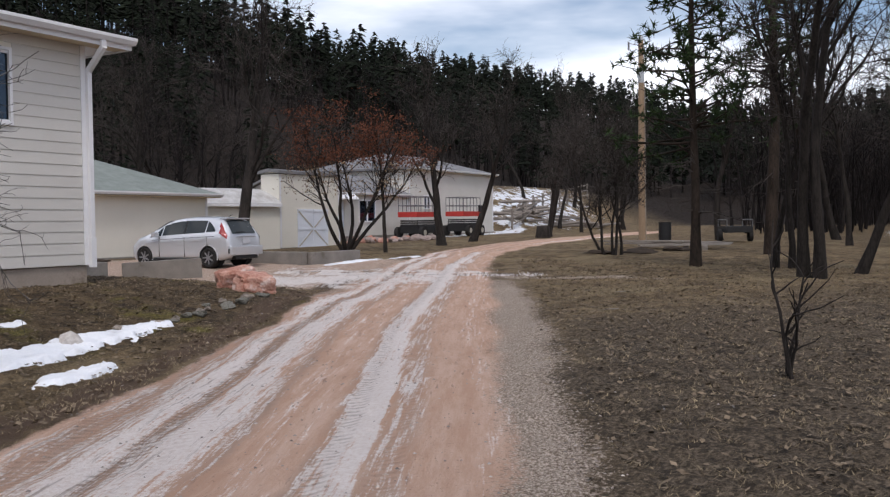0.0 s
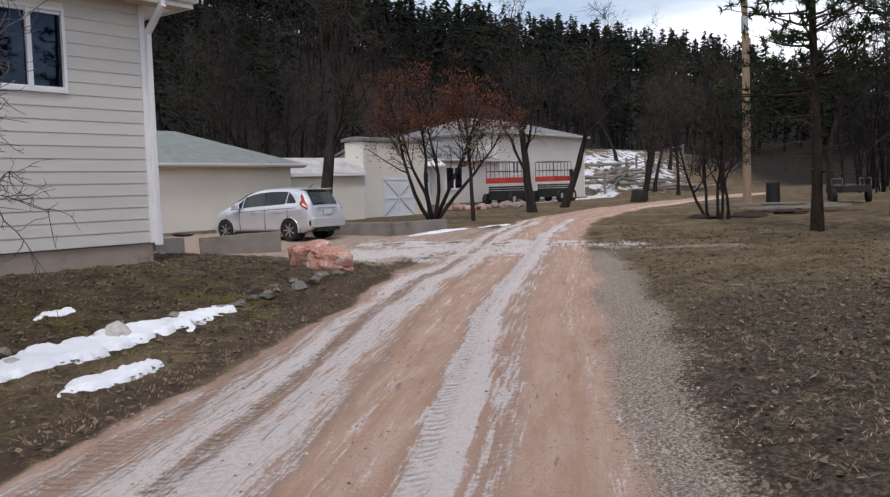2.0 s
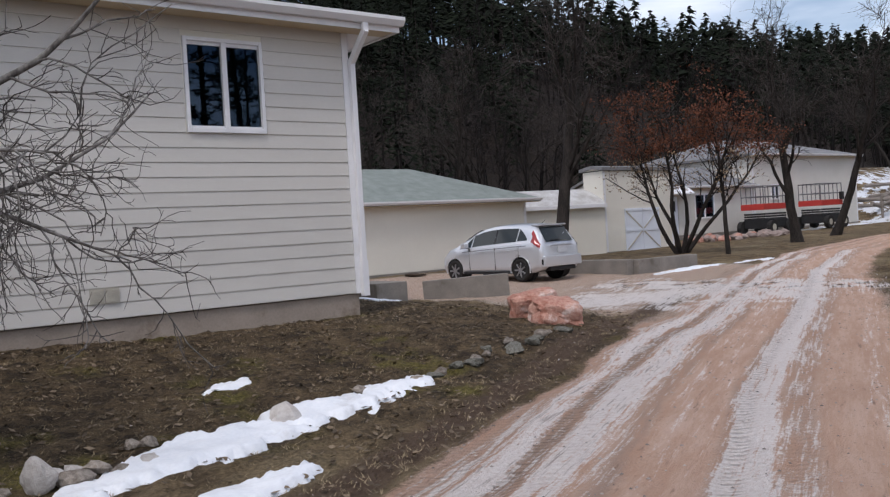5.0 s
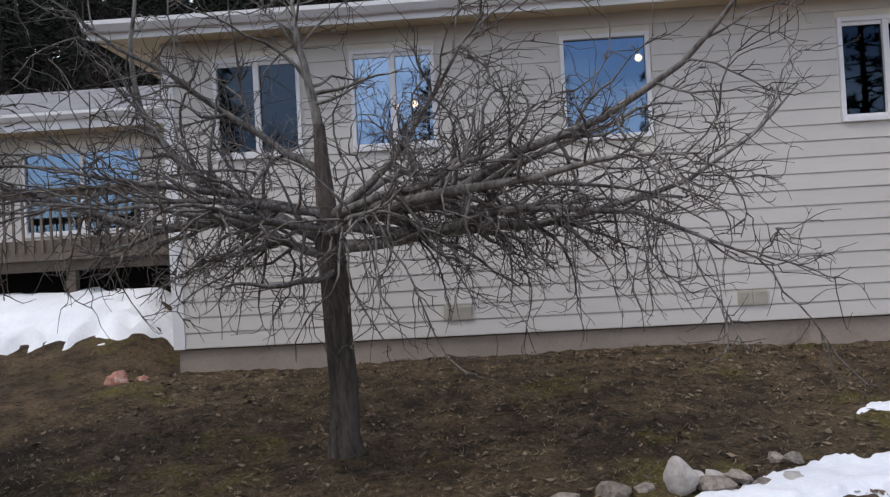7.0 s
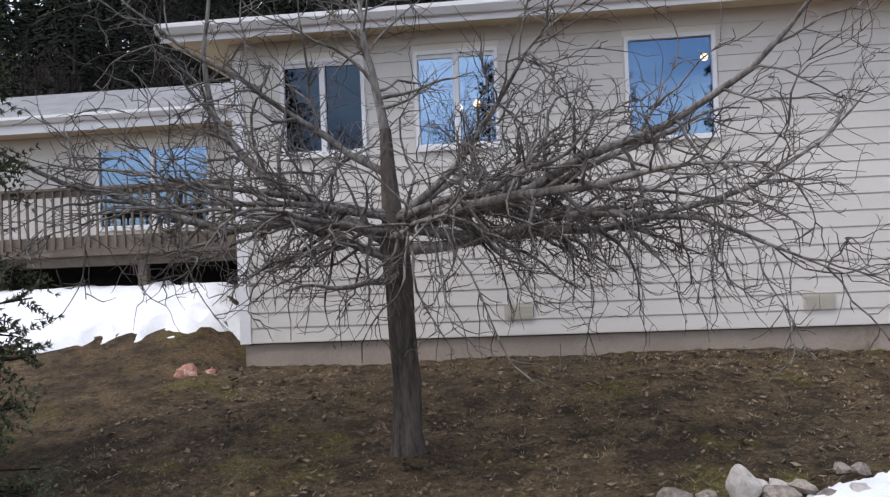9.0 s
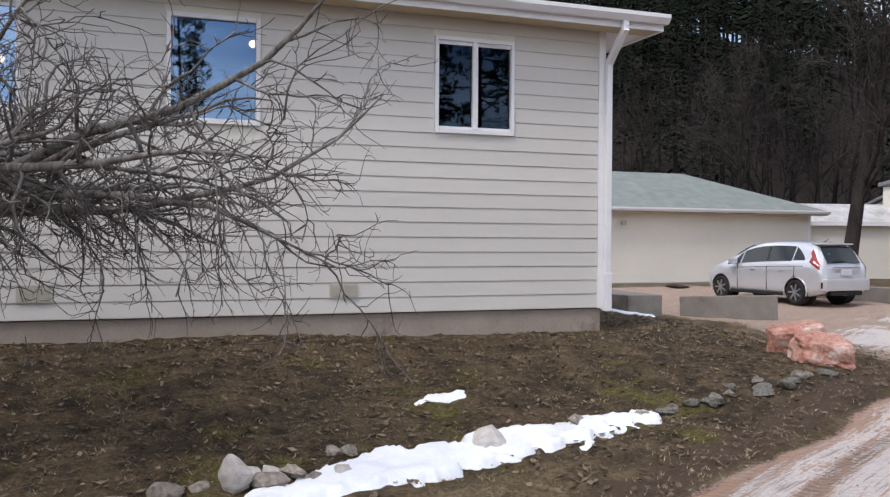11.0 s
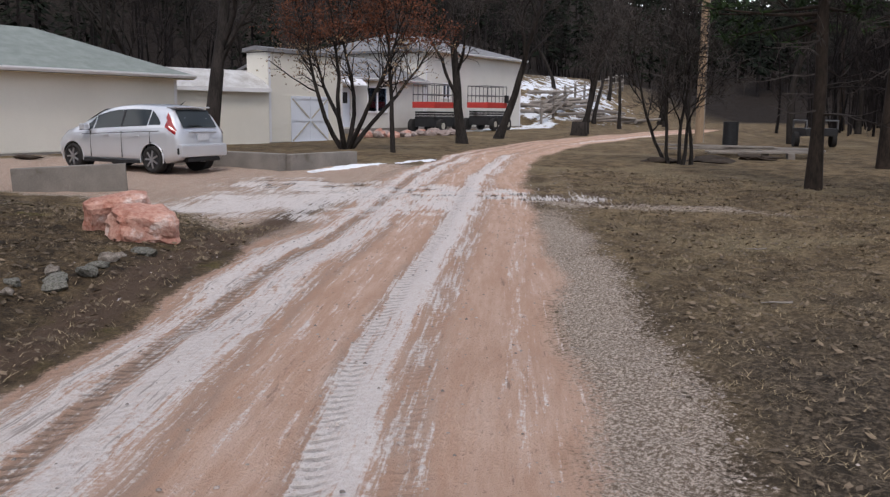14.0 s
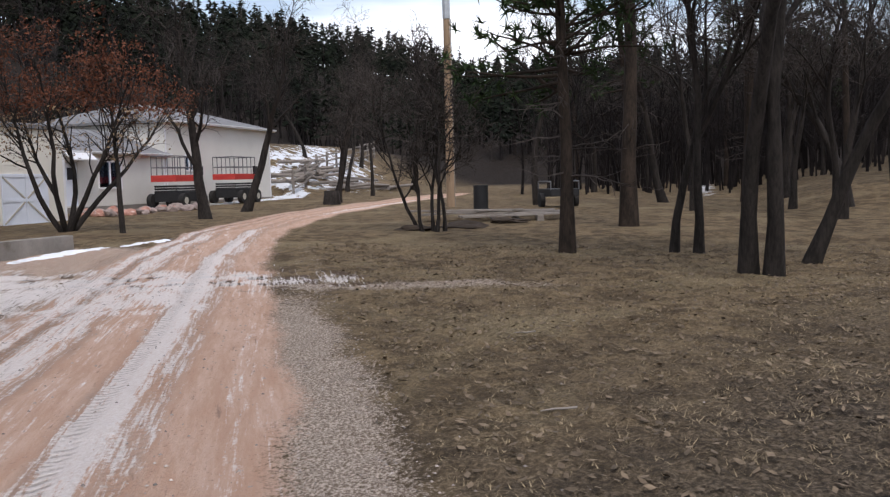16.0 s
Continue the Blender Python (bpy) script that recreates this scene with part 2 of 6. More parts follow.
def ground_material():
    m, n, l, p = material("ground")
    pos = n.new("ShaderNodeNewGeometry").outputs["Position"]

    def attr(key):
        a = n.new("ShaderNodeAttribute")
        a.attribute_name = key
        return a.outputs["Fac"]
    big, mid, fine = noise_node(n, l, pos, 0.35, 5), noise_node(n, l, pos, 2.2, 6, 0.7), noise_node(n, l, pos, 28, 5, 0.75)
    speck = noise_node(n, l, pos, 75, 3, 0.8)
    grass = mix_node(n, l, ramp_node(n, l, mid, 0.38, 0.64), (0.142, 0.101, 0.058), (0.355, 0.258, 0.148))
    grass = mix_node(n, l, ramp_node(n, l, big, 0.52, 0.68), grass, (0.36, 0.28, 0.165))
    grass = mix_node(n, l, ramp_node(n, l, fine, 0.35, 0.7), mix_node(n, l, 0.6, grass, (0.02, 0.015, 0.011)), grass)
    grass = mix_node(n, l, ramp_node(n, l, speck, 0.68, 0.76), grass, (0.27, 0.215, 0.155))
    clod = ramp_node(n, l, noise_node(n, l, pos, 6, 6, 0.75), 0.50, 0.62)
    dank = mix_node(n, l, clod, mix_node(n, l, ramp_node(n, l, fine, 0.4, 0.66), (0.05, 0.038, 0.027), (0.20, 0.155, 0.11)), (0.034, 0.027, 0.020))
    grass = mix_node(n, l, math_node(n, l, "MULTIPLY", attr("damp"), 0.92), grass, dank)
    moss = mix_node(n, l, ramp_node(n, l, fine, 0.35, 0.65), (0.075, 0.066, 0.018), (0.20, 0.165, 0.05))
    mossy = math_node(n, l, "MULTIPLY", attr("lawn"), ramp_node(n, l, noise_node(n, l, pos, 0.8, 5, 0.7), 0.53, 0.68))
    lawn = mix_node(n, l, ramp_node(n, l, mid, 0.35, 0.65), (0.080, 0.056, 0.034), (0.215, 0.152, 0.086))
    lawn = mix_node(n, l, math_node(n, l, "MULTIPLY", clod, 0.7), lawn, (0.03, 0.023, 0.017))
    lawn = mix_node(n, l, ramp_node(n, l, fine, 0.35, 0.68), mix_node(n, l, 0.6, lawn, (0.015, 0.012, 0.009)), lawn)
    lawn = mix_node(n, l, ramp_node(n, l, speck, 0.67, 0.74), lawn, (0.26, 0.21, 0.155))
    col = mix_node(n, l, attr("lawn"), grass, lawn)
    col = mix_node(n, l, mossy, col, moss)
    # forest floor near black: the shade among the trees is put into its colour
    col = mix_node(n, l, attr("wood_shade"), col, mix_node(n, l, ramp_node(n, l, mid, 0.3, 0.7), (0.010, 0.008, 0.006), (0.030, 0.022, 0.018)))
    gravel = mix_node(n, l, ramp_node(n, l, noise_node(n, l, pos, 48, 4, 0.8), 0.42, 0.62), (0.20, 0.150, 0.112), (0.68, 0.575, 0.485))
    breakup = math_node(n, l, "ADD", attr("gravel"), math_node(n, l, "MULTIPLY", math_node(n, l, "SUBTRACT", fine, 0.5), 2.3))
    col = mix_node(n, l, ramp_node(n, l, breakup, 0.35, 0.65), col, gravel)
    way = n.new("ShaderNodeMapping")
    way.inputs["Rotation"].default_value = (0, 0, radians(-27.7))
    turn = n.new("ShaderNodeMapping")
    turn.inputs["Scale"].default_value = (0.13, 1.0, 1.0)
    l.new(pos, way.inputs["Vector"]), l.new(way.outputs["Vector"], turn.inputs["Vector"])
    streak = noise_node(n, l, turn.outputs["Vector"], 6.5, 8, 0.75)
    wisp = noise_node(n, l, pos, 9, 6, 0.7)
    long = n.new("ShaderNodeMapping")
    long.inputs["Scale"].default_value = (0.045, 1.0, 1.0)
    l.new(way.outputs["Vector"], long.inputs["Vector"])
    line = noise_node(n, l, long.outputs["Vector"], 24, 4, 0.65)

    def across(stops):
        """A profile over the road's width, from 2.5 m left to 2.5 m right of its tracks."""
        r = n.new("ShaderNodeValToRGB")
        e = r.color_ramp.elements
        e[0].position, e[0].color = 0.0, (0, 0, 0, 1)
        e[1].position, e[1].color = 1.0, (0, 0, 0, 1)
        for at, val in stops:
            e.new((at + 2.5) / 5).color = (val, val, val, 1)
        shift = math_node(n, l, "MULTIPLY", math_node(n, l, "SUBTRACT", wisp, 0.5), 0.10)
        l.new(math_node(n, l, "MULTIPLY", math_node(n, l, "ADD", math_node(n, l, "ADD", attr("track"), shift), 2.5), 0.2), r.inputs["Fac"])
        return r.outputs["Color"]
    lime = across([(-1.90, 0.1), (-1.76, 0.55), (-1.62, 0.50), (-1.50, 0.45), (-1.42, 0.66), (-1.30, 0.58), (-1.22, 0.88), (-1.12, 0.88), (-1.05, 0.48), (-0.93, 0.48), (-0.84, 0.84), (-0.66, 0.86), (-0.50, 0.52),
                   (-0.3, 0.26), (-0.16, 0.42), (0.0, 0.24), (0.18, 0.3), (0.28, 0.92), (0.52, 1.0), (0.62, 0.42), (0.66, 0.55), (0.80, 0.52), (0.90, 0.25), (0.97, 0.0), (1.16, 0.0), (1.30, 0.45), (1.6, 0.4)])
    tread = across([(-1.72, 0.0), (-1.66, 0.55), (-1.36, 0.55), (-1.28, 0.0), (-1.10, 0.0), (-1.06, 1.0), (-0.92, 1.0), (-0.86, 0.0), (-0.78, 0.3), (-0.6, 0.0), (0.24, 0.0), (0.28, 0.9), (0.38, 0.8), (0.42, 0.0), (0.62, 0.0), (0.68, 0.4), (0.80, 0.4), (0.84, 0.0)])
    damp = across([(-1.78, 0.0), (-1.66, 0.55), (-1.30, 0.35), (-1.20, 0.0), (-1.10, 0.0), (-1.04, 0.75), (-0.94, 0.7), (-0.86, 0.0), (-0.56, 0.0), (-0.42, 0.55), (-0.36, 0.6), (-0.28, 0.0), (0.15, 0.0), (0.235, 0.7), (0.28, 0.0), (0.56, 0.0), (0.62, 0.35), (0.82, 0.3), (0.92, 0.0)])
    bars = n.new("ShaderNodeTexWave")
    bars.wave_type, bars.bands_direction = "BANDS", "X"
    bars.inputs["Scale"].default_value, bars.inputs["Distortion"].default_value, bars.inputs["Detail Scale"].default_value = 3.6, 1.6, 2.0
    slant = n.new("ShaderNodeMapping")
    slant.inputs["Rotation"].default_value = (0, 0, radians(-52))
    l.new(pos, slant.inputs["Vector"]), l.new(slant.outputs["Vector"], bars.inputs["Vector"])
    lug = math_node(n, l, "MULTIPLY", math_node(n, l, "MULTIPLY", ramp_node(n, l, bars.outputs["Fac"], 0.5, 0.75), tread), ramp_node(n, l, wisp, 0.36, 0.56))
    lug = math_node(n, l, "MULTIPLY", lug, attr("road"))
    pink = mix_node(n, l, ramp_node(n, l, streak, 0.36, 0.66), (0.56, 0.355, 0.255), (0.68, 0.485, 0.385))
    pink = mix_node(n, l, ramp_node(n, l, noise_node(n, l, turn.outputs["Vector"], 14, 5, 0.7), 0.60, 0.70), pink, (0.36, 0.235, 0.18))
    pink = mix_node(n, l, ramp_node(n, l, fine, 0.58, 0.72), pink, (0.34, 0.215, 0.165))
    pink = mix_node(n, l, ramp_node(n, l, speck, 0.68, 0.74), pink, (0.55, 0.47, 0.42))
    edge = math_node(n, l, "ADD", attr("road"), math_node(n, l, "MULTIPLY", math_node(n, l, "SUBTRACT", fine, 0.5), 0.9))
    col = mix_node(n, l, ramp_node(n, l, edge, 0.35, 0.65), col, pink)
    mud = math_node(n, l, "ADD", attr("mud"), math_node(n, l, "MULTIPLY", math_node(n, l, "SUBTRACT", fine, 0.5), 1.0))
    col = mix_node(n, l, ramp_node(n, l, mud, 0.4, 0.75), col, (0.115, 0.078, 0.055))
    col = mix_node(n, l, math_node(n, l, "MULTIPLY", math_node(n, l, "MULTIPLY", damp, attr("road")), ramp_node(n, l, streak, 0.3, 0.62)), col, (0.27, 0.19, 0.145))
    ways = math_node(n, l, "MAXIMUM", attr("frost"), math_node(n, l, "MULTIPLY", lime, attr("worn")))
    slush = math_node(n, l, "ADD", ways, math_node(n, l, "MULTIPLY", math_node(n, l, "SUBTRACT", streak, 0.5), 1.0))
    slush = math_node(n, l, "ADD", slush, math_node(n, l, "MULTIPLY", math_node(n, l, "SUBTRACT", line, 0.5), 1.7))
    slush = math_node(n, l, "ADD", slush, math_node(n, l, "MULTIPLY", math_node(n, l, "SUBTRACT", fine, 0.5), 0.9))
    frost = ramp_node(n, l, slush, 0.40, 0.74)
    white = mix_node(n, l, ramp_node(n, l, fine, 0.3, 0.7), (0.76, 0.69, 0.65), (0.93, 0.89, 0.87))
    col = mix_node(n, l, math_node(n, l, "MULTIPLY", frost, 0.85), col, white)
    rutty = math_node(n, l, "MULTIPLY", ramp_node(n, l, line, 0.56, 0.66), math_node(n, l, "MULTIPLY", ramp_node(n, l, attr("track"), -0.2, -0.8), attr("road")))
    col = mix_node(n, l, math_node(n, l, "MULTIPLY", rutty, 0.6), col, (0.25, 0.18, 0.14))
    col = mix_node(n, l, math_node(n, l, "MULTIPLY", lug, 0.5), col, (0.20, 0.145, 0.11))
    snowy = math_node(n, l, "ADD", attr("snow"), math_node(n, l, "MULTIPLY", math_node(n, l, "SUBTRACT", noise_node(n, l, pos, 0.9, 5, 0.7), 0.5), 2.6))
    col = mix_node(n, l, math_node(n, l, "MULTIPLY", ramp_node(n, l, snowy, 0.45, 0.55), ramp_node(n, l, attr("snow"), 0.06, 0.2)), col, (0.78, 0.81, 0.86))
    l.new(col, p.inputs["Base Color"])
    wet = math_node(n, l, "SUBTRACT", 0.92, math_node(n, l, "MULTIPLY", frost, 0.35))
    l.new(wet, p.inputs["Roughness"])
    p.inputs["Specular IOR Level"].default_value = 0.18
    b = n.new("ShaderNodeBump")
    b.inputs["Strength"].default_value, b.inputs["Distance"].default_value = 0.9, 0.05
    l.new(math_node(n, l, "ADD", math_node(n, l, "MULTIPLY", mid, 0.7), math_node(n, l, "ADD", fine, math_node(n, l, "SUBTRACT", math_node(n, l, "MULTIPLY", speck, 0.5), math_node(n, l, "MULTIPLY", lug, 0.6)))), b.inputs["Height"])
    l.new(b.outputs["Normal"], p.inputs["Normal"])
    return m


M["ground"] = ground_material()


# ---- mesh helpers ----
def mesh_of(name, verts, faces, mat, smooth=False):
    me = bpy.data.meshes.new(name)
    me.from_pydata([tuple(v) for v in verts], [], [tuple(f) for f in faces])
    me.materials.append(mat)
    if smooth:
        me.polygons.foreach_set("use_smooth", [True] * len(me.polygons))
    me.update()
    return me


def part(name, bm, mat, parent=None, label="", smooth=False):
    """Links a bmesh, or a (verts, faces) pair, as one mesh object under its parent."""
    if isinstance(bm, tuple):
        me = mesh_of(name, bm[0], bm[1], mat, smooth)
    elif isinstance(bm, bpy.types.Mesh):
        me = bm
    else:
        me = bpy.data.meshes.new(name)
        bmesh.ops.recalc_face_normals(bm, faces=bm.faces)
        bm.to_mesh(me)
        bm.free()
        me.materials.append(mat)
        if smooth:
            me.polygons.foreach_set("use_smooth", [True] * len(me.polygons))
    ob = new(name, me)
    if parent:
        ob.parent = parent
    if label:
        tagged(ob, label)
    return ob


def thing(name, m, label, category, group="", kind=""):
    ob = new(name)
    ob.empty_display_size = 0.2
    ob.matrix_world = m
    return tagged(ob, label, category, group, kind)


def box(x0, x1, y0, y1, z0, z1, bevel=0.0, bm=None, m=None):
    bm = bm or bmesh.new()
    made = bmesh.ops.create_cube(bm, size=1.0)["verts"]
    for v in made:
        v.co = Vector(((x0 + x1) / 2 + v.co.x * (x1 - x0), (y0 + y1) / 2 + v.co.y * (y1 - y0), (z0 + z1) / 2 + v.co.z * (z1 - z0)))
        if m:
            v.co = m @ v.co
    if bevel:
        bmesh.ops.bevel(bm, geom=list({e for v in made for e in v.link_edges}), offset=bevel, segments=2, affect="EDGES", profile=0.7)
    return bm


def cyl(p, q, r0, r1=None, sides=12, bm=None):
    bm = bm or bmesh.new()
    p, q = Vector(p), Vector(q)
    d = q - p
    m = Matrix.Translation((p + q) / 2) @ d.to_track_quat("Z", "Y").to_matrix().to_4x4()
    bmesh.ops.create_cone(bm, cap_ends=True, segments=sides, radius1=r0, radius2=r0 if r1 is None else r1, depth=d.length, matrix=m)
    return bm


def tubes(lines, sides):
    """Verts and faces of tapered tubes along polylines of (point, radius)."""
    verts, faces = [], []
    for line in lines:
        k0 = len(verts)
        for i, (p, r) in enumerate(line):
            a = line[max(i - 1, 0)][0]
            b = line[min(i + 1, len(line) - 1)][0]
            d = (b - a)
            d = d.normalized() if d.length > 1e-6 else Vector((0, 0, 1))
            u = d.cross(Vector((0.3, 0.1, 1)) if abs(d.z) < 0.9 else Vector((1, 0, 0))).normalized()
            w = d.cross(u)
            for s in range(sides):
                ang = 2 * math.pi * s / sides
                verts.append(p + (u * math.cos(ang) + w * math.sin(ang)) * r)
        for i in range(len(line) - 1):
            for s in range(sides):
                a, b = k0 + i * sides + s, k0 + i * sides + (s + 1) % sides
                faces.append((a, b, b + sides, a + sides))
    return verts, faces


def bent(rng, p, d, length, r0, r1, n, wob, lift=0.0):
    """One wandering branch: a polyline of (point, radius)."""
    line, p, d = [(p.copy(), r0)], p.copy(), d.normalized()
    for i in range(n):
        d = (d + Vector((rng.gauss(0, wob), rng.gauss(0, wob), rng.gauss(0, wob) + lift))).normalized()
        p = p + d * (length / n)
        line.append((p.copy(), r0 + (r1 - r0) * (i + 1) / n))
    return line


def on_line(line, f):
    i = min(int(f * (len(line) - 1)), len(line) - 2)
    g = f * (len(line) - 1) - i
    (a, ra), (b, rb) = line[i], line[i + 1]
    return a.lerp(b, g), (b - a).normalized(), ra + (rb - ra) * g


def side_way(rng, d, spread, up=0.0):
    v = Vector((rng.gauss(0, 1), rng.gauss(0, 1), rng.gauss(0, 1)))
    v = (v - d * v.dot(d)).normalized()
    return (d * math.cos(spread) + v * math.sin(spread) + Vector((0, 0, up))).normalized()


# ---- terrain ----
def sm(a, b, v):
    k = np.clip((v - a) / (b - a), 0, 1)
    return k * k * (3 - 2 * k)


ROAD = [(-40, -27), (-22, -17.6), (0.5, -6.0), (13.0, 0.6), (20, 3.6), (29, 5.9), (38, 6.6), (52, 7.0), (75, 8.5), (140, 11)]


def road_frame(x, y):
    """Signed distance to the road's middle (right is positive) and the way along it."""
    best, side, along = np.full(np.shape(x), 1e9), np.zeros(np.shape(x)), np.zeros(np.shape(x))
    run = 0.0
    for (ax, ay), (bx, by) in zip(ROAD, ROAD[1:]):
        dx, dy = bx - ax, by - ay
        n = math.hypot(dx, dy)
        t = np.clip(((x - ax) * dx + (y - ay) * dy) / n ** 2, 0, 1)
        ox, oy = x - ax - t * dx, y - ay - t * dy
        d = np.hypot(ox, oy)
        s = np.sign(ox * dy - oy * dx)
        k = d < best
        best, side, along = np.where(k, d, best), np.where(k, d * s, side), np.where(k, run + t * n, along)
        run += n
    return side, along


def hsh(x, y):
    return np.sin(x * 1.7 + 0.6 * np.sin(y * 2.3)) * np.sin(y * 1.9 + 0.8 * np.sin(x * 1.3))


def height(x, y):
    x, y = np.asarray(x, float), np.asarray(y, float)
    d = (x + 10) * 0.866 + (y + 13) * 0.5
    z = -0.88 + 0.0105 * np.clip(d, -25, 90)
    lawn = sm(-4.9, -0.3, y) * (1 - sm(0.3, 4.5, x)) * (1 - sm(4, 9, y) * sm(-12, -9, x))
    z = z + 0.53 * lawn - 0.13 * sm(-5.5, -0.8, x) * sm(-3.5, -0.4, y) * (1 - sm(0.3, 3.0, x)) * (1 - sm(1, 4, y))
    z = z + (1 - sm(-11.5, -10.4, x)) * sm(-1.0, 2.6, y) * 0.95
    z = z + 0.9 * sm(26, 36, x) * (1 - sm(-16, -11.0, y)) + 1.6 * (1 - sm(-30, -15, y)) * sm(28, 45, x)
    hill = np.clip(y - 25 - 0.06 * x, 0, 400)
    z = z + 68 * (1 - np.exp(-hill * hill / (hill + 14) * 0.0085)) * (1 - 0.43 * sm(70, 230, x))
    z = z + 4.2 * sm(13.5, 27, y) * sm(50, 58, x) * (1 - sm(90, 120, x))
    far = np.clip(x - 95 - 0.15 * np.abs(y), 0, 600)
    z = z + 33.5 * (1 - np.exp(-far * 0.0075))
    south = np.clip(-y - 70, 0, 600)
    z = z + 25 * (1 - np.exp(-south * 0.006))
    z = z + 0.03 * hsh(x * 0.7, y * 0.7) + 0.012 * hsh(x * 3.1, y * 2.7)
    return z


def gz(x, y):
    return float(height(x, y))


def ruts(side, along):
    w = np.interp(along, [0, 36, 40, 42, 45.3, 48, 51.5, 56], [0, 0.05, 0, -0.12, -0.33, -0.30, -0.2, -0.2])
    r = np.zeros(np.shape(side))
    for c, wd, dp in ((-1.5, 0.16, 0.035), (-1.0, 0.12, 0.03), (0.32, 0.14, 0.03), (0.72, 0.12, 0.02)):
        r -= dp * np.exp(-((side - c - w) / wd) ** 2)
    return r


def axis(lo, hi, step, far_lo, far_hi):
    a = list(np.arange(lo, hi, step))
    s, v = step, hi
    while v < far_hi:
        a.append(v)
        s *= 1.13
        v += s
    s, v, left = step, lo, []
    while v > far_lo:
        s *= 1.13
        v -= s
        left.append(v)
    return np.array(left[::-1] + a)


def build_ground():
    xs, ys = axis(-12, 18, 0.11, -500, 700), axis(-14, 7, 0.11, -500, 500)
    X, Y = np.meshgrid(xs, ys)
    side, along = road_frame(X, Y)
    wob = 0.25 * hsh(X * 0.9, Y * 0.9) + 0.10 * hsh(X * 2.9 + 3, Y * 3.3)
    soft = np.where(side > 0, 0.60, 0.22)
    road = 1 - sm(-1, 1, (np.abs(side) - (np.where(side > 0, 1.45, 1.85) - 0.2 * sm(38, 62, along)) + wob * np.where(side > 0, 0.35, 0.5)) / soft)
    yard_edge = np.minimum(np.minimum(X - (4.6 + 0.02 * Y * Y * 0 - 2.2 * np.exp(-((Y + 3) / 2.2) ** 2)), 14.6 - X + 0.1 * (Y - 5)), 13.5 - Y)
    yard = sm(-0.35, 0.35, yard_edge + wob) * (side < 0.5)
    road = road * (1 - sm(98, 108, along))
    roadmask = np.maximum(road, yard)
    gravel = (1 - sm(0.1, 0.80, np.abs(side - 1.6) + 0.45 * wob)) * 0.85 * sm(8, 14, along) * (1 - sm(50, 57, along))
    cross = np.exp(-((along - 55.6 + 0.3 * side) / 1.8) ** 2) * (1 - sm(2.2, 4.4, np.maximum(side, -0.7 * side)))
    gravel = np.maximum(gravel, 0.75 * np.exp(-((along - 55.0 + 0.35 * side) / 0.55) ** 2) * (side > 1.2) * (1 - sm(4, 6.5, side)))
    w = np.interp(along, [0, 36, 38, 40, 42, 45.3, 48, 51.5, 56], [0, 0.05, 0.04, 0, -0.12, -0.33, -0.30, -0.2, -0.2])
    worn = road * (1 - 0.75 * sm(64, 72, along)) * (0.92 + 0.14 * hsh(along * 0.55, side * 1.5))
    frost = np.zeros_like(X)
    frost = np.maximum(frost, 0.95 * cross * (0.75 + 0.4 * hsh(X * 2.1, Y * 2.1)))
    frost = np.maximum(frost, 0.85 * yard * np.exp(-((Y + 0.10 * X - 0.9) / 1.3) ** 2) * (X < 9))
    frost = np.maximum(frost, 0.8 * yard * sm(-5.5, -3.5, side) * np.exp(-((along - 53.5) / 2.6) ** 2) * (0.85 + 0.4 * hsh(X * 2.3, Y * 1.9)))
    frost = np.maximum(frost, 0.7 * np.exp(-((side - 0.6) / 0.4) ** 2) * sm(72, 80, along) * (1 - sm(92, 100, along)))
    frost = frost * np.maximum(roadmask, 0.7 * cross)
    mud = 0.80 * np.exp(-((side + 2.15) / 0.36) ** 2) * sm(20, 30, along) * (1 - sm(53, 57, along))
    mud = np.maximum(mud, 0.85 * cross * (hsh(X * 4.3, Y * 3.7) > 0.15))
    mud = np.maximum(mud, 0.5 * (1 - sm(0.6, 1.6, np.hypot((X - 19) / 4, (Y - 7) / 1.2))) )
    lawn = sm(-5.2, -4.3, Y) * (1 - sm(3.0, 4.5, X)) * (Y < 12) * (1 - yard) * (1 - road)
    damp = (1 - sm(43, 49, along - 0.6 * (side - 2) + 3 * wob)) * sm(1.6, 2.4, side + wob)
    # where the woods' shade is painted on the ground
    wood_shade = np.maximum(sm(20, 27, Y - 0.06 * X), sm(70, 95, X))
    wood_shade = np.maximum(wood_shade, 0.4 * sm(30, 50, X) * (1 - sm(-16, -10, Y)))
    snow = 0.55 * np.exp(-((X - 56) / 9) ** 2) * np.exp(-((Y - 21) / 4.2) ** 2) + 0.6 * np.exp(-((X - 68) / 9) ** 2) * np.exp(-((Y - 22 - 0.5 * (X - 68)) / 5) ** 2)
    snow = snow + 0.75 * np.exp(-((Y - 17.2) / 0.7) ** 2) * sm(31, 36, X) * (1 - sm(50, 56, X)) + 0.62 * np.exp(-((X - 60) / 16) ** 2) * np.exp(-((Y + 9) / 0.7) ** 2)
    Z = height(X, Y)
    lum = np.random.RandomState(3).normal(0, 1, X.shape)
    near = (np.abs(X - 3) < 16) & (np.abs(Y + 3.5) < 11)
    Z = Z + near * (1 - roadmask) * (0.012 * lum) + near * roadmask * 0.003 * lum + ruts(side, along) * road - 0.03 * np.exp(-((side + 2.0) / 0.25) ** 2) * (along < 56)
    ny, nx = X.shape
    co = np.stack([X, Y, Z], -1).reshape(-1, 3)
    i = np.arange((ny - 1) * (nx - 1))
    r, c = i // (nx - 1), i % (nx - 1)
    quads = np.stack([r * nx + c, r * nx + c + 1, (r + 1) * nx + c + 1, (r + 1) * nx + c], 1)
    is_road = roadmask.reshape(-1)[quads].mean(1) > 0.5
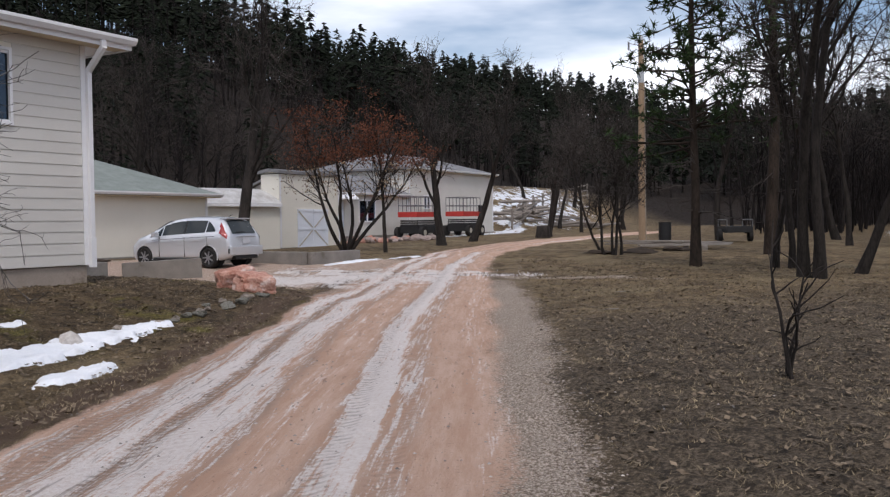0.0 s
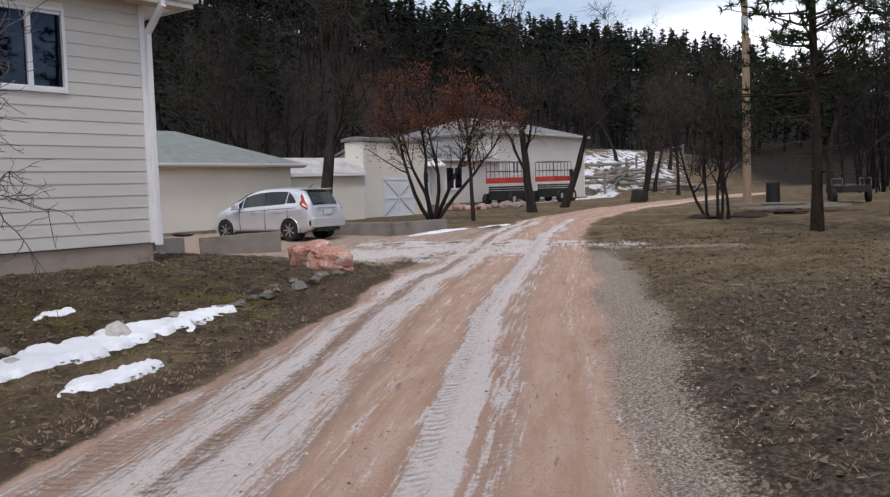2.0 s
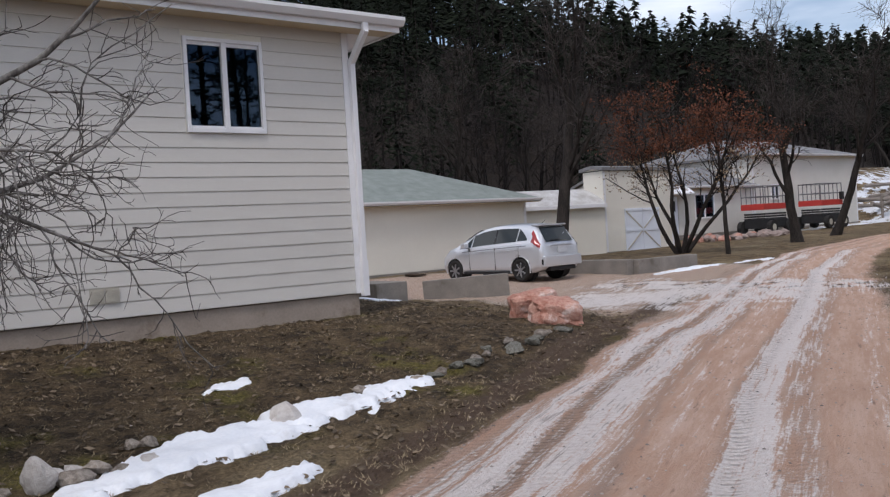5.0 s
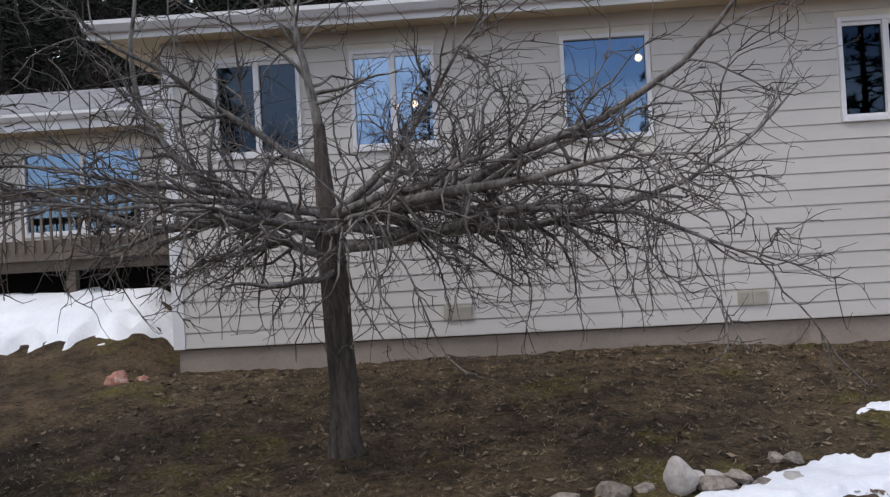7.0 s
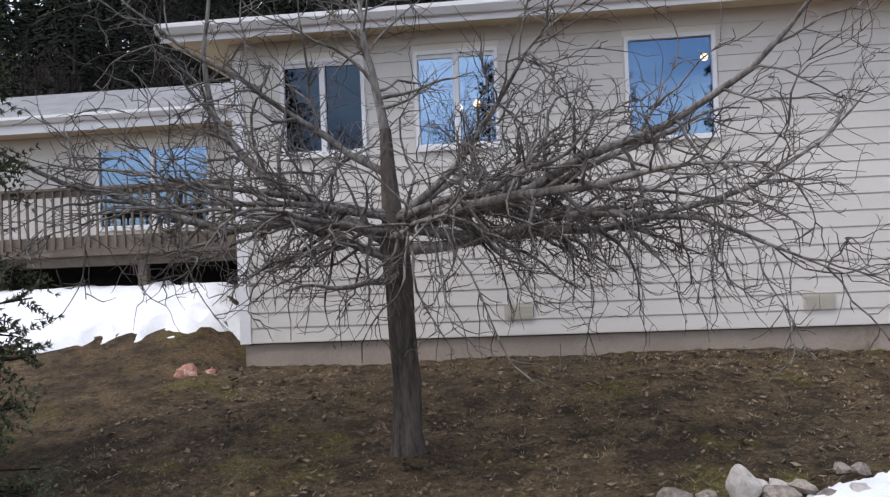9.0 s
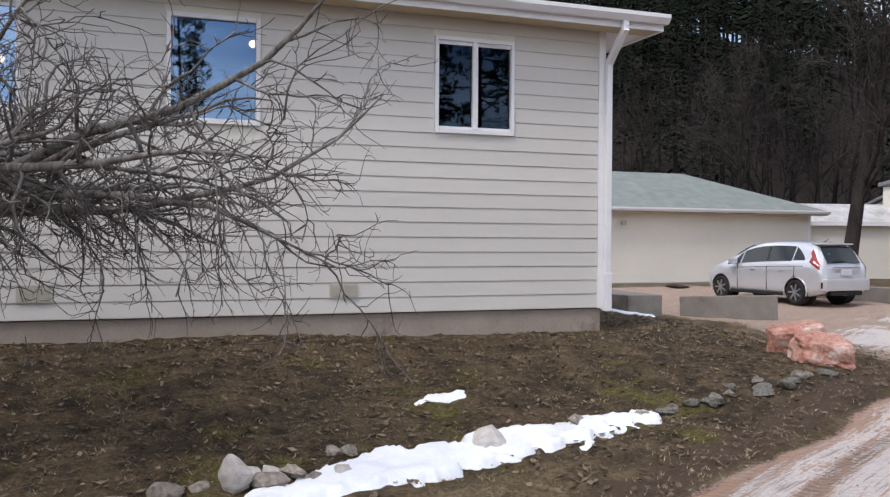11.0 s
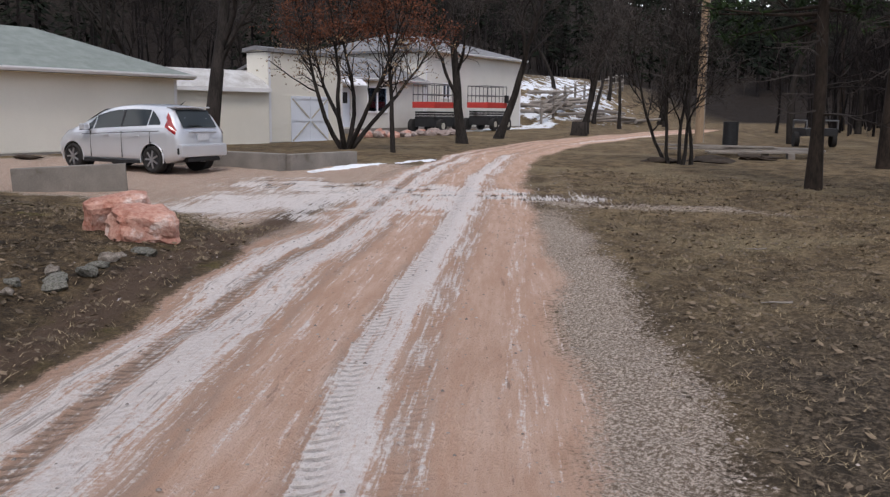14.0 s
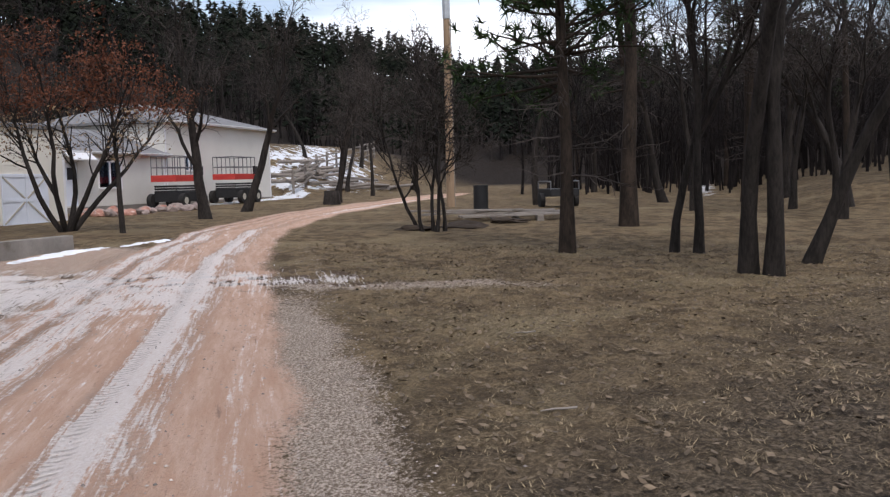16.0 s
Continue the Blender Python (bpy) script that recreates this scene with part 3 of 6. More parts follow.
    cols = dict(road=np.maximum(road, 0.47 * yard), gravel=np.maximum(gravel, 0.95 * yard), frost=frost, mud=mud, lawn=lawn, wood_shade=wood_shade, snow=snow, track=side - w, worn=worn, damp=damp)
    for name, pick, label, cat in (("ground", ~is_road, "dead brown grass and bare soil with leaf litter", "ground"),
                                   ("road", is_road, "rutted pink gravel road with slushy pale wheel tracks", "road")):
        q = quads[pick]
        used, inv = np.unique(q, return_inverse=True)
        me = bpy.data.meshes.new(name)
        me.from_pydata(co[used].tolist(), [], inv.reshape(-1, 4).tolist())
        me.materials.append(M["ground"])
        me.polygons.foreach_set("use_smooth", [True] * len(me.polygons))
        for key, arr in cols.items():
            a = me.attributes.new(key, "FLOAT", "POINT")
            a.data.foreach_set("value", arr.reshape(-1)[used].astype(np.float32))
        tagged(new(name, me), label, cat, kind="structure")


build_ground()


# ---- house ----
HX0, HX1, HD, SIDE_T, SOFFIT = -10.46, 0.0, 8.4, 0.18, 3.72
WINDOWS = [(-2.43, -1.37, 2.27, 3.46, 2), (-5.65, -4.63, 2.24, 3.46, 1), (-8.16, -7.17, 2.27, 3.46, 2), (-9.83, -8.80, 2.27, 3.46, 2)]


def plain_wall(name, x0, x1, y0, y1, z0, z1, mat, label):
    return tagged(part(name, box(x0, x1, y0, y1, z0, z1), mat), label, "wall", kind="structure")


def holed_wall(name, x0, x1, y0, y1, z0, z1, holes, mat, label):
    """A wall along x with rectangular openings that go through it."""
    bm = bmesh.new()
    xs = sorted({x0, x1, *(h[0] for h in holes), *(h[1] for h in holes)})
    for a, b in zip(xs, xs[1:]):
        cuts = sorted((h[2], h[3]) for h in holes if h[0] <= a and h[1] >= b)
        z = z0
        for c0, c1 in cuts:
            if c0 > z:
                box(a, b, y0, y1, z, c0, bm=bm)
            z = c1
        if z < z1:
            box(a, b, y0, y1, z, z1, bm=bm)
    return tagged(part(name, bm, mat), label, "wall", kind="structure")


def board_mesh(w, h):
    """A lap board, thicker at its lower edge, w long, standing on z=0 with its face to -y."""
    g = 0.006
    v = [(0, 0, g), (w, 0, g), (w, -0.014, g), (0, -0.014, g), (0, 0, h), (w, 0, h), (w, -0.006, h), (0, -0.006, h), (0, -0.016, g + 0.004), (w, -0.016, g + 0.004)]
    f = [(0, 1, 2, 3), (3, 2, 9, 8), (8, 9, 6, 7), (7, 6, 5, 4), (0, 4, 5, 1), (0, 3, 8, 7, 4), (1, 5, 6, 9, 2)]
    return v, f


def lap_sheet(x0, x1, z0, z1, step, holes=(), proud=1.0):
    """Lap siding of a far wall as one mesh, its face to -y at y=0."""
    verts, faces = [], []
    z = z0
    while z < z1 - 0.01:
        top = min(z + step, z1)
        spans = [(x0, x1)]
        for h in holes:
            if h[2] < top - 0.02 and h[3] > z + 0.02:
                spans = [s for a, b in spans for s in ((a, min(b, h[0])), (max(a, h[1]), b)) if s[1] - s[0] > 0.01]
        for a, b in spans:
            bv, bf = board_mesh(b - a, top - z)
            k = len(verts)
            verts += [(x + a, y * proud, (zz if zz > 0.02 or proud == 1 else 0) + z) for x, y, zz in bv]
            faces += [tuple(i + k for i in f) for f in bf]
        z = top
    return verts, faces


def window(name, x0, x1, z0, z1, y, leaves, label):
    """A vinyl window in a wall whose face is at y, seen from -y."""
    w = thing(name, pose(x0, y, z0), label, "window", kind="structure")
    W, H = x1 - x0, z1 - z0
    for n, a in (("window_frame", (-0.015, 0.034, -0.015, H + 0.015)), ("window_frame", (W - 0.034, W + 0.015, -0.015, H + 0.015)),
                 ("window_frame", (0.034, W - 0.034, H - 0.034, H + 0.015))):
        part(n, box(a[0], a[1], -0.045, 0.07, a[2], a[3], 0.006), M["trim"], w)
    part("window_sill", box(0.034, W - 0.034, -0.05, 0.07, -0.015, 0.045, 0.006), M["trim"], w)
    edges = [0.034, W - 0.034] if leaves == 1 else [0.034, W / 2 - 0.03, W / 2 + 0.03, W - 0.034]
    if leaves == 2:
        part("mullion", box(W / 2 - 0.035, W / 2 + 0.035, -0.04, 0.06, 0.05, H - 0.034, 0.006), M["trim"], w)
    for a, b in zip(edges[::2], edges[1::2]):
        p = part("pane", box(a, b, 0.012, 0.02, 0.05, H - 0.034), M["darkened_glass"] if (leaves == 2 and name in ("window_1", "window_4")) else M["glass"], w)
        p.visible_shadow = False
        if leaves == 2:
            part("sash", box(a, b, -0.012, 0.009, 0.05, 0.075), M["trim"], w)
            part("sash", box(a, b, -0.012, 0.009, H - 0.08, H - 0.034), M["trim"], w)
    return w


def gutter(name, x0, x1, y, z, parent):
    prof = [(0, 0), (0, -0.12), (-0.07, -0.12), (-0.125, -0.05), (-0.125, 0.0), (-0.11, 0.0), (-0.105, -0.045), (-0.062, -0.105), (-0.012, -0.105), (-0.012, 0)]
    v = [(x, y + a, z + b) for x in (x0, x1) for a, b in prof]
    n = len(prof)
    f = [(i, (i + 1) % n, n + (i + 1) % n, n + i) for i in range(n)] + [tuple(range(n))[::-1], tuple(range(n, 2 * n))]
    return part(name, (v, f), M["trim"], parent)


def gable_roof(x0, x1, y0, y1, z, rise, over, t=0.14, hip=0.0):
    """A roof slab with its ridge along x; hip: how far the ridge's ends are drawn in."""
    ym = (y0 + y1) / 2
    top = [(x0, y0, z), (x1, y0, z), (x1, y1, z), (x0, y1, z), (x0 + hip, ym, z + rise), (x1 - hip, ym, z + rise)]
    v = top + [(a, b, c - t) for a, b, c in top]
    f = [(0, 1, 5, 4), (2, 3, 4, 5), (6, 10, 11, 7), (8, 11, 10, 9), (0, 6, 7, 1), (2, 8, 9, 3)]
    if hip:
        f += [(1, 2, 5), (3, 0, 4), (7, 11, 8), (9, 10, 6), (1, 7, 8, 2), (3, 9, 6, 0)]
    else:
        f += [(1, 7, 11, 5), (5, 11, 8, 2), (3, 9, 10, 4), (4, 10, 6, 0)]
    return v, f


def build_house():
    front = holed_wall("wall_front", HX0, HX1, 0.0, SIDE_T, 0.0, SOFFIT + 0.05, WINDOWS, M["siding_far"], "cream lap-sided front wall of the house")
    plain_wall("wall_side", -SIDE_T, 0.0, SIDE_T, HD, 0.0, SOFFIT + 0.05, M["siding"], "cream side wall of the house")
    plain_wall("wall_west", HX0, HX0 + SIDE_T, SIDE_T, HD, 0.0, SOFFIT + 0.05, M["siding"], "cream west wall of the house")
    plain_wall("wall_back", HX0 + SIDE_T, -SIDE_T, HD - SIDE_T, HD, 0.0, SOFFIT + 0.05, M["siding"], "cream back wall of the house")
    tagged(part("foundation_wall", box(HX0 + 0.03, HX1 - 0.03, 0.03, HD - 0.03, -1.4, -0.012), M["foundation"]), "bare brownish concrete foundation of the house", "foundation", kind="structure")
    tagged(part("floor", box(HX0 + SIDE_T, -SIDE_T, SIDE_T, HD - SIDE_T, 0.9, 1.0), M["dark_room"]), "floor inside the house, coloured dark for the room's dimness", "floor", kind="structure")
    tagged(part("wall_partition", box(HX0 + SIDE_T, -SIDE_T, 4.4, 4.5, 1.0, 3.7), M["dark_room"]), "inner wall behind the windows, coloured dark for the room's dimness", "wall", kind="structure")
    tagged(part("ceiling", box(HX0 + SIDE_T, -SIDE_T, SIDE_T, HD - SIDE_T, SOFFIT - 0.02, SOFFIT + 0.04), M["curtain"]), "plain pale ceiling inside the house", "ceiling", kind="structure")
    r = thing("roof", pose(0, 0, 0), "low-pitched shingle roof with white gutter and tan soffit", "roof", kind="structure")
    part("shingles", gable_roof(HX0 - 0.75, 0.66, -0.42, HD + 0.42, SOFFIT + 0.20, 1.05, 0), M["shingle"], r)
    for x in (HX0 + 0.01, -0.17):
        vv = [(x + d, yy, zz) for d in (0, 0.15) for yy, zz in ((0.0, SOFFIT + 0.051), (HD, SOFFIT + 0.051), (HD / 2, SOFFIT + 0.98))]
        part("gable", (vv, [(0, 2, 1), (3, 4, 5), (0, 1, 4, 3), (1, 2, 5, 4), (2, 0, 3, 5)]), M["siding"], r)
    part("soffit", box(HX0 - 0.7, 0.60, -0.40, -0.025, SOFFIT + 0.0, SOFFIT + 0.03), M["soffit"], r)
    part("soffit", box(0.004, 0.60, -0.02, HD, SOFFIT + 0.0, SOFFIT + 0.03), M["trim"], r)
    part("soffit", box(HX0 - 0.7, HX0 - 0.004, -0.02, HD, SOFFIT + 0.0, SOFFIT + 0.03), M["soffit"], r)
    part("fascia", box(HX0 - 0.74, 0.64, -0.425, -0.402, SOFFIT - 0.02, SOFFIT + 0.19), M["trim"], r)
    part("fascia", box(0.602, 0.64, -0.40, HD + 0.3, SOFFIT - 0.02, SOFFIT + 0.05), M["trim"], r)
    gutter("gutter", HX0 - 0.76, 0.67, -0.427, SOFFIT + 0.18, r)
    # downspout: outlet, slanting elbow, long drop, boot
    d = thing("downspout", pose(0, 0, 0), "white metal downspout on the house corner", "downspout")
    part("elbow", box(-0.02, 0.06, -0.50, -0.43, SOFFIT - 0.08, SOFFIT + 0.06, 0.008), M["trim"], d)
    a, b = Vector((0.02, -0.465, SOFFIT - 0.06)), Vector((0.02, -0.075, 3.30))
    mm = Matrix.Translation((a + b) / 2) @ (b - a).to_track_quat("Z", "Y").to_matrix().to_4x4()
    L = (b - a).length / 2 + 0.03
    part("elbow", box(-0.035, 0.035, -0.04, 0.04, -L, L, 0.008, m=mm), M["trim"], d)
    part("pipe", box(-0.02, 0.06, -0.105, -0.028, 0.45, 3.33, 0.008), M["trim"], d)
    part("boot", box(-0.03, 0.07, -0.115, -0.026, -0.04, 0.47, 0.008), M["trim"], d)
    for x0, x1 in ((HX0 - 0.02, HX0 + 0.12), (-0.10, 0.0)):
        tagged(part("trim", box(x0, x1, -0.024, -0.001, 0.0, SOFFIT - 0.002), M["trim"]), "white vertical corner trim board", "trim", kind="structure")
    for i, (x0, x1, z0, z1, n) in enumerate(WINDOWS):
        window("window_%d" % (i + 1), x0, x1, z0, z1, 0.0, n, ("large fixed picture window" if n == 1 else "twin casement window") + " in white frame reflecting sky and trees")
    # crawl-space vents and the tap over one
    for x in (-3.77, -7.20):
        v = thing("wall_vent", pose(x, -0.022, 0.195), "pair of grey louvred vents low in the siding", "vent", "vents of the house")
        for k in (0, 0.18):
            part("vent_frame", box(k, k + 0.165, -0.012, 0.0, 0, 0.18, 0.003), M["vent"], v)
            for j in range(5):
                part("louvre", box(k + 0.02, k + 0.145, -0.018, -0.0125, 0.025 + j * 0.028, 0.040 + j * 0.028), M["vent"], v)
    # lamps inside
    for x, y, z in ((-4.55, 1.1, 3.42), (-7.55, 1.6, 3.10), (-7.80, 1.6, 3.06)):
        p = thing("ceiling_lamp", pose(x, y, z), "small lit warm ceiling lamp inside the house", "lamp", "lamps in the house")
        bm = bmesh.new()
        bmesh.ops.create_icosphere(bm, subdivisions=2, radius=0.05)
        part("lit_bulb", bm, M["bulb"], p, smooth=True)
        part("stem", cyl((0, 0, 0.045), (0, 0, SOFFIT - z - 0.02), 0.008), M["black"], p)
    tagged(part("curtain", box(-8.1, -7.9, 0.30, 0.33, 2.1, 3.6), M["curtain"]), "pale drawn curtain behind the window", "curtain")
    return front


front_wall = build_house()


def siding_boards():
    step, z, cache = 0.187, 0.0, {}
    while z < SOFFIT - 0.01:
        top = min(z + step, SOFFIT - 0.002)
        spans = [(HX0 + 0.122, -0.102)]
        for h in WINDOWS:
            lo, hi = h[2] - 0.03, h[3] + 0.03
            if lo < top - 0.02 and hi > z + 0.02:
                spans = [s for a, b in spans for s in ((a, min(b, h[0] - 0.032)), (max(a, h[1] + 0.032), b)) if s[1] - s[0] > 0.01]
        for a, b in spans:
            key = (round(b - a, 3), round(top - z, 3))
            if key not in cache:
                cache[key] = mesh_of("siding_board", *board_mesh(b - a, top - z), M["siding"])
            ob = new("siding_board", cache[key])
            ob.parent, ob.location = front_wall, (a, -0.0005, z)
        z += step


def build_wing():
    """The set-back wing beyond the house's west corner, with its deck."""
    x0, x1, y = -22.0, HX0 - 0.01, 4.5
    holes = [(-14.7, -12.6, 1.75, 3.25), (-17.5, -16.75, 1.5, 3.2)]
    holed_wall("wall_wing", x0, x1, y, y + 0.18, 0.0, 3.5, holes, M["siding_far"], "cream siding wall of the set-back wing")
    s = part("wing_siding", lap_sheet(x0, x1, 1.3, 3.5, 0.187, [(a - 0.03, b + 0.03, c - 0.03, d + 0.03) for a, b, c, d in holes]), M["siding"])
    s.location.y = y - 0.001
    tagged(s, "cream lap siding of the wing", "siding", kind="structure")
    window("window_5", *holes[0], y, 2, "wide two-pane window over the deck reflecting blue sky")
    window("window_6", *holes[1], y, 1, "tall glass door pane onto the deck")
    plain_wall("wall_wing_back", x0, x1, 8.2, 8.4, 0, 3.5, M["siding"], "back wall of the wing")
    plain_wall("wall_wing_end", x0 - 0.2, x0, 4.5, 8.4, 0, 3.5, M["siding"], "end wall of the wing")
    tagged(part("wing_floor", box(x0, x1, 4.7, 8.2, 1.2, 1.3), M["dark_room"]), "floor inside the wing, coloured dark for the room's dimness", "floor", kind="structure")
    r = thing("wing_roof", pose(0, 0, 0), "grey shingle roof of the wing with a white gutter", "roof", kind="structure")
    part("shingles", gable_roof(x0 - 0.5, HX0 - 0.78, 3.95, 9.0, 3.78, 0.95, 0), M["shingle_grey"], r)
    part("soffit", box(x0 - 0.4, HX0 - 0.8, 3.97, 4.47, 3.50, 3.53), M["soffit"], r)
    part("fascia", box(x0 - 0.45, HX0 - 0.8, 3.94, 3.965, 3.50, 3.76), M["trim"], r)
    gutter("gutter", x0 - 0.5, HX0 - 0.8, 3.938, 3.78, r)
    d = thing("deck", pose(0, 0, 0), "weathered wooden deck with slatted railing on posts", "deck")
    for i in range(17):
        part("deck_board", box(x0, HX0 - 0.03, 2.0 + i * 0.145, 2.14 + i * 0.145, 1.50, 1.535), M["deck_wood"], d)
    part("rim_joist", box(x0, HX0 - 0.03, 1.955, 1.995, 1.24, 1.535), M["deck_wood"], d)
    part("beam", box(x0, HX0 - 0.03, 2.1, 2.2, 1.08, 1.238), M["deck_wood"], d)
    for x in (-20.0, -17.5, -15.14, -12.75):
        part("post", box(x - 0.07, x + 0.07, 2.08, 2.22, 0.3, 1.08, 0.008), M["deck_wood"], d)
    part("top_rail", box(x0, HX0 - 0.03, 1.92, 2.06, 2.24, 2.28, 0.006), M["deck_wood"], d)
    part("rail", box(x0, HX0 - 0.03, 1.965, 2.003, 2.14, 2.235), M["deck_wood"], d)
    me = mesh_of("baluster", *(lambda b: ([v.co[:] for v in b.verts], [[v.index for v in f.verts] for f in b.faces]))(_indexed(box(-0.016, 0.016, 1.925, 1.953, 1.36, 2.235))), M["deck_wood"])
    x = -21.9
    while x < HX0 - 0.1:
        ob = new("baluster", me)
        ob.parent, ob.location = d, (x, 0, 0)
        x += 0.14
    # black sheet added behind the posts, in place of the deck's deep shade
    tagged(part("skirt_wall", box(x0, HX0 - 0.03, 4.2, 4.3, 0.2, 1.3), M["black"]), "black sheet added for the shade below the deck", "wall", kind="structure")


def _indexed(bm):
    bm.verts.index_update()
    return bm


build_wing()


# ---- garage, lean-to, shed, shop ----
def plank_door(x0, x1, z0, z1, y, label):
    d = thing("door", pose(x0, y, z0), label, "door")
    W, H = x1 - x0, z1 - z0
    for k in range(2):
        a, b = k * W / 2 + 0.012, (k + 1) * W / 2 - 0.012
        leaf = part("door_leaf", box(a, b, -0.05, -0.015, 0, H, 0.004), M["blue_white"], d)
        for zz in (0.0, H / 2 - 0.06, H - 0.12):
            part("batten", box(a, b, -0.07, -0.0505, zz, zz + 0.12, 0.004), M["blue_white"], leaf)
        for s0, s1 in (((a + 0.05, 0.1), (b - 0.05, H / 2 - 0.06)), ((b - 0.05, H / 2 + 0.06), (a + 0.05, H - 0.1))):
            s0, s1 = (s0, s1) if k == 0 else ((a + b - s0[0], s0[1]), (a + b - s1[0], s1[1]))
            p, q = Vector((s0[0], -0.062, s0[1])), Vector((s1[0], -0.062, s1[1]))
            ang = math.atan2(q.z - p.z, q.x - p.x)
            m = Matrix.Translation((p + q) / 2) @ Matrix.Rotation(-ang, 4, "Y")
            h = (q - p).length / 2
            part("brace", box(-h, h, -0.008, 0.011, -0.03, 0.03, m=m), M["vent"], leaf)
    return d


def far_building(name, x0, x1, y0, y1, z0, z1, mat, roofmat, rise, hip, over, label, step=0.2, holes=(), gut=True, trim=True):
    b = thing(name, pose(0, 0, 0), label, "building")
    w = holed_wall("wall", x0, x1, y0, y0 + 0.15, z0, z1, list(holes), mat, "")
    for key in ("label", "category", "kind"):
        if key in w:
            del w[key]
    w.parent = b
    s = part("siding", lap_sheet(x0, x1, z0 + 0.15, z1, step, holes, 0.6), mat, b)
    s.location.y = y0 - 0.001
    for a in ((x0, x0 + 0.15, y0 + 0.15, y1), (x1 - 0.15, x1, y0 + 0.15, y1), (x0 + 0.15, x1 - 0.15, y1 - 0.15, y1)):
        part("wall", box(*a, z0, z1), mat, b)
    part("footing", box(x0 - 0.03, x1 + 0.03, y0 - 0.03, y1 + 0.03, z0 - 0.8, z0 + 0.13), M["concrete"], b)
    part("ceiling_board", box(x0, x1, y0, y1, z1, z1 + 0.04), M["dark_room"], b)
    r = part("roof", gable_roof(x0 - over, x1 + over, y0 - over, y1 + over, z1 + 0.16, rise, 0, hip=hip), roofmat, b)
    if not hip:
        ym = (y0 + y1) / 2
        for x in (x0 + 0.01, x1 - 0.16):
            vv = [(x + d, yy, zz) for d in (0, 0.15) for yy, zz in ((y0, z1 + 0.041), (y1, z1 + 0.041), (ym, z1 + 0.02 + rise))]
            part("gable", (vv, [(0, 2, 1), (3, 4, 5), (0, 1, 4, 3), (1, 2, 5, 4), (2, 0, 3, 5)]), mat, b)
    if gut:
        gutter("gutter", x0 - over, x1 + over, y0 - over - 0.003, z1 + 0.16, b)
        part("soffit", box(x0 - over, x1 + over, y0 - over + 0.005, y0 - 0.025, z1 - 0.0, z1 + 0.02), M["soffit"], b)
    if trim:
        for x in (x0, x1 - 0.12):
            part("corner_trim", box(x, x + 0.12, y0 - 0.028, y0 - 0.0225, z0 + 0.15, z1 - 0.002), M["trim"], b)
    return b


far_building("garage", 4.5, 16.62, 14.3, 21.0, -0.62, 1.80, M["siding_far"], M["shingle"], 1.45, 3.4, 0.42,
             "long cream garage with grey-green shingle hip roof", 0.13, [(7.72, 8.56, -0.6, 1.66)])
gd = thing("door", pose(7.74, 14.33, -0.58), "pale blue-white panelled side door of the garage", "door")
part("door_leaf", box(0, 0.80, 0, 0.04, 0, 2.2, 0.004), M["blue_white"], gd)
for px in (0.1, 0.45):
    for pz in (0.2, 1.2):
        part("door_panel", box(px, px + 0.25, -0.008, -0.001, pz, pz + 0.8, 0.003), M["blue_white"], gd)
part("door_knob", cyl((0.72, -0.001, 1.0), (0.72, -0.06, 1.0), 0.025), M["galv"], gd)
wl_ = thing("wall_lamp", pose(9.0, 14.27, 1.45), "small grey wall lamp beside the garage door", "lamp")
part("lamp_base", cyl((0, 0.01, 0), (0, -0.05, 0), 0.06), M["grey_steel"], wl_)
part("lamp_head", box(-0.08, 0.08, -0.14, -0.05, -0.06, 0.09, 0.02), M["vent"], wl_)

lean = thing("lean_to_shed", pose(21.18, 14.36, 0, 0, 0, -13), "low cream lean-to with a snow-dusted rolled roof", "shed")
sh = part("siding", lap_sheet(-4.8, -0.02, -0.5, 1.52, 0.15, (), 0.6), M["siding_far"], lean)
sh.location.y = -0.001
part("wall", box(-4.8, -0.02, 0.0, 1.2, -0.9, 1.52), M["siding_far"], lean)
arc = [(-0.22 + 1.75 * k / 8, 1.60 + 0.75 * math.sin(math.pi * 0.5 * k / 8)) for k in range(9)]
rv = [(x, yy, zz) for x in (-5.0, -0.02) for yy, zz in arc] + [(x, yy, zz - 0.09) for x in (-5.0, -0.02) for yy, zz in arc]
rf = [(i, i + 1, 10 + i, 9 + i) for i in range(8)] + [(18 + i, 27 + i, 28 + i, 19 + i) for i in range(8)] + [(0, 9, 27, 18), (8, 26, 35, 17)]
rf += [(i, 18 + i, 19 + i, i + 1) for i in range(8)] + [(9 + i, 10 + i, 28 + i, 27 + i) for i in range(8)]
part("roof", (rv, rf), M["metal_roof"], lean)
part("roof_edge", box(-5.0, -0.02, -0.25, -0.222, 1.48, 1.63), M["trim"], lean)

far_building("storage_shed", 21.2, 25.7, 14.4, 15.5, -0.55, 3.0, M["siding_far"], M["shingle_grey"], 0.1, 0.0, 0.12,
             "tall cream storage shed with white double doors", 0.16, [(22.45, 24.75, -0.5, 1.38)], gut=False)
plank_door(22.45, 24.75, -0.5, 1.38, 14.42, "white double shed door with diagonal bracing")

far_building("workshop", 38.4, 50.2, 18.5, 27.0, -0.2, 4.15, M["white_siding"], M["shingle_grey"], 1.3, 3.2, 0.3,
             "white lap-sided workshop with grey shingle roof", 0.2, [(40.2, 41.0, 1.6, 2.5)])
window("window_7", 40.2, 41.0, 1.6, 2.5, 18.48, 2, "small dark window of the workshop")
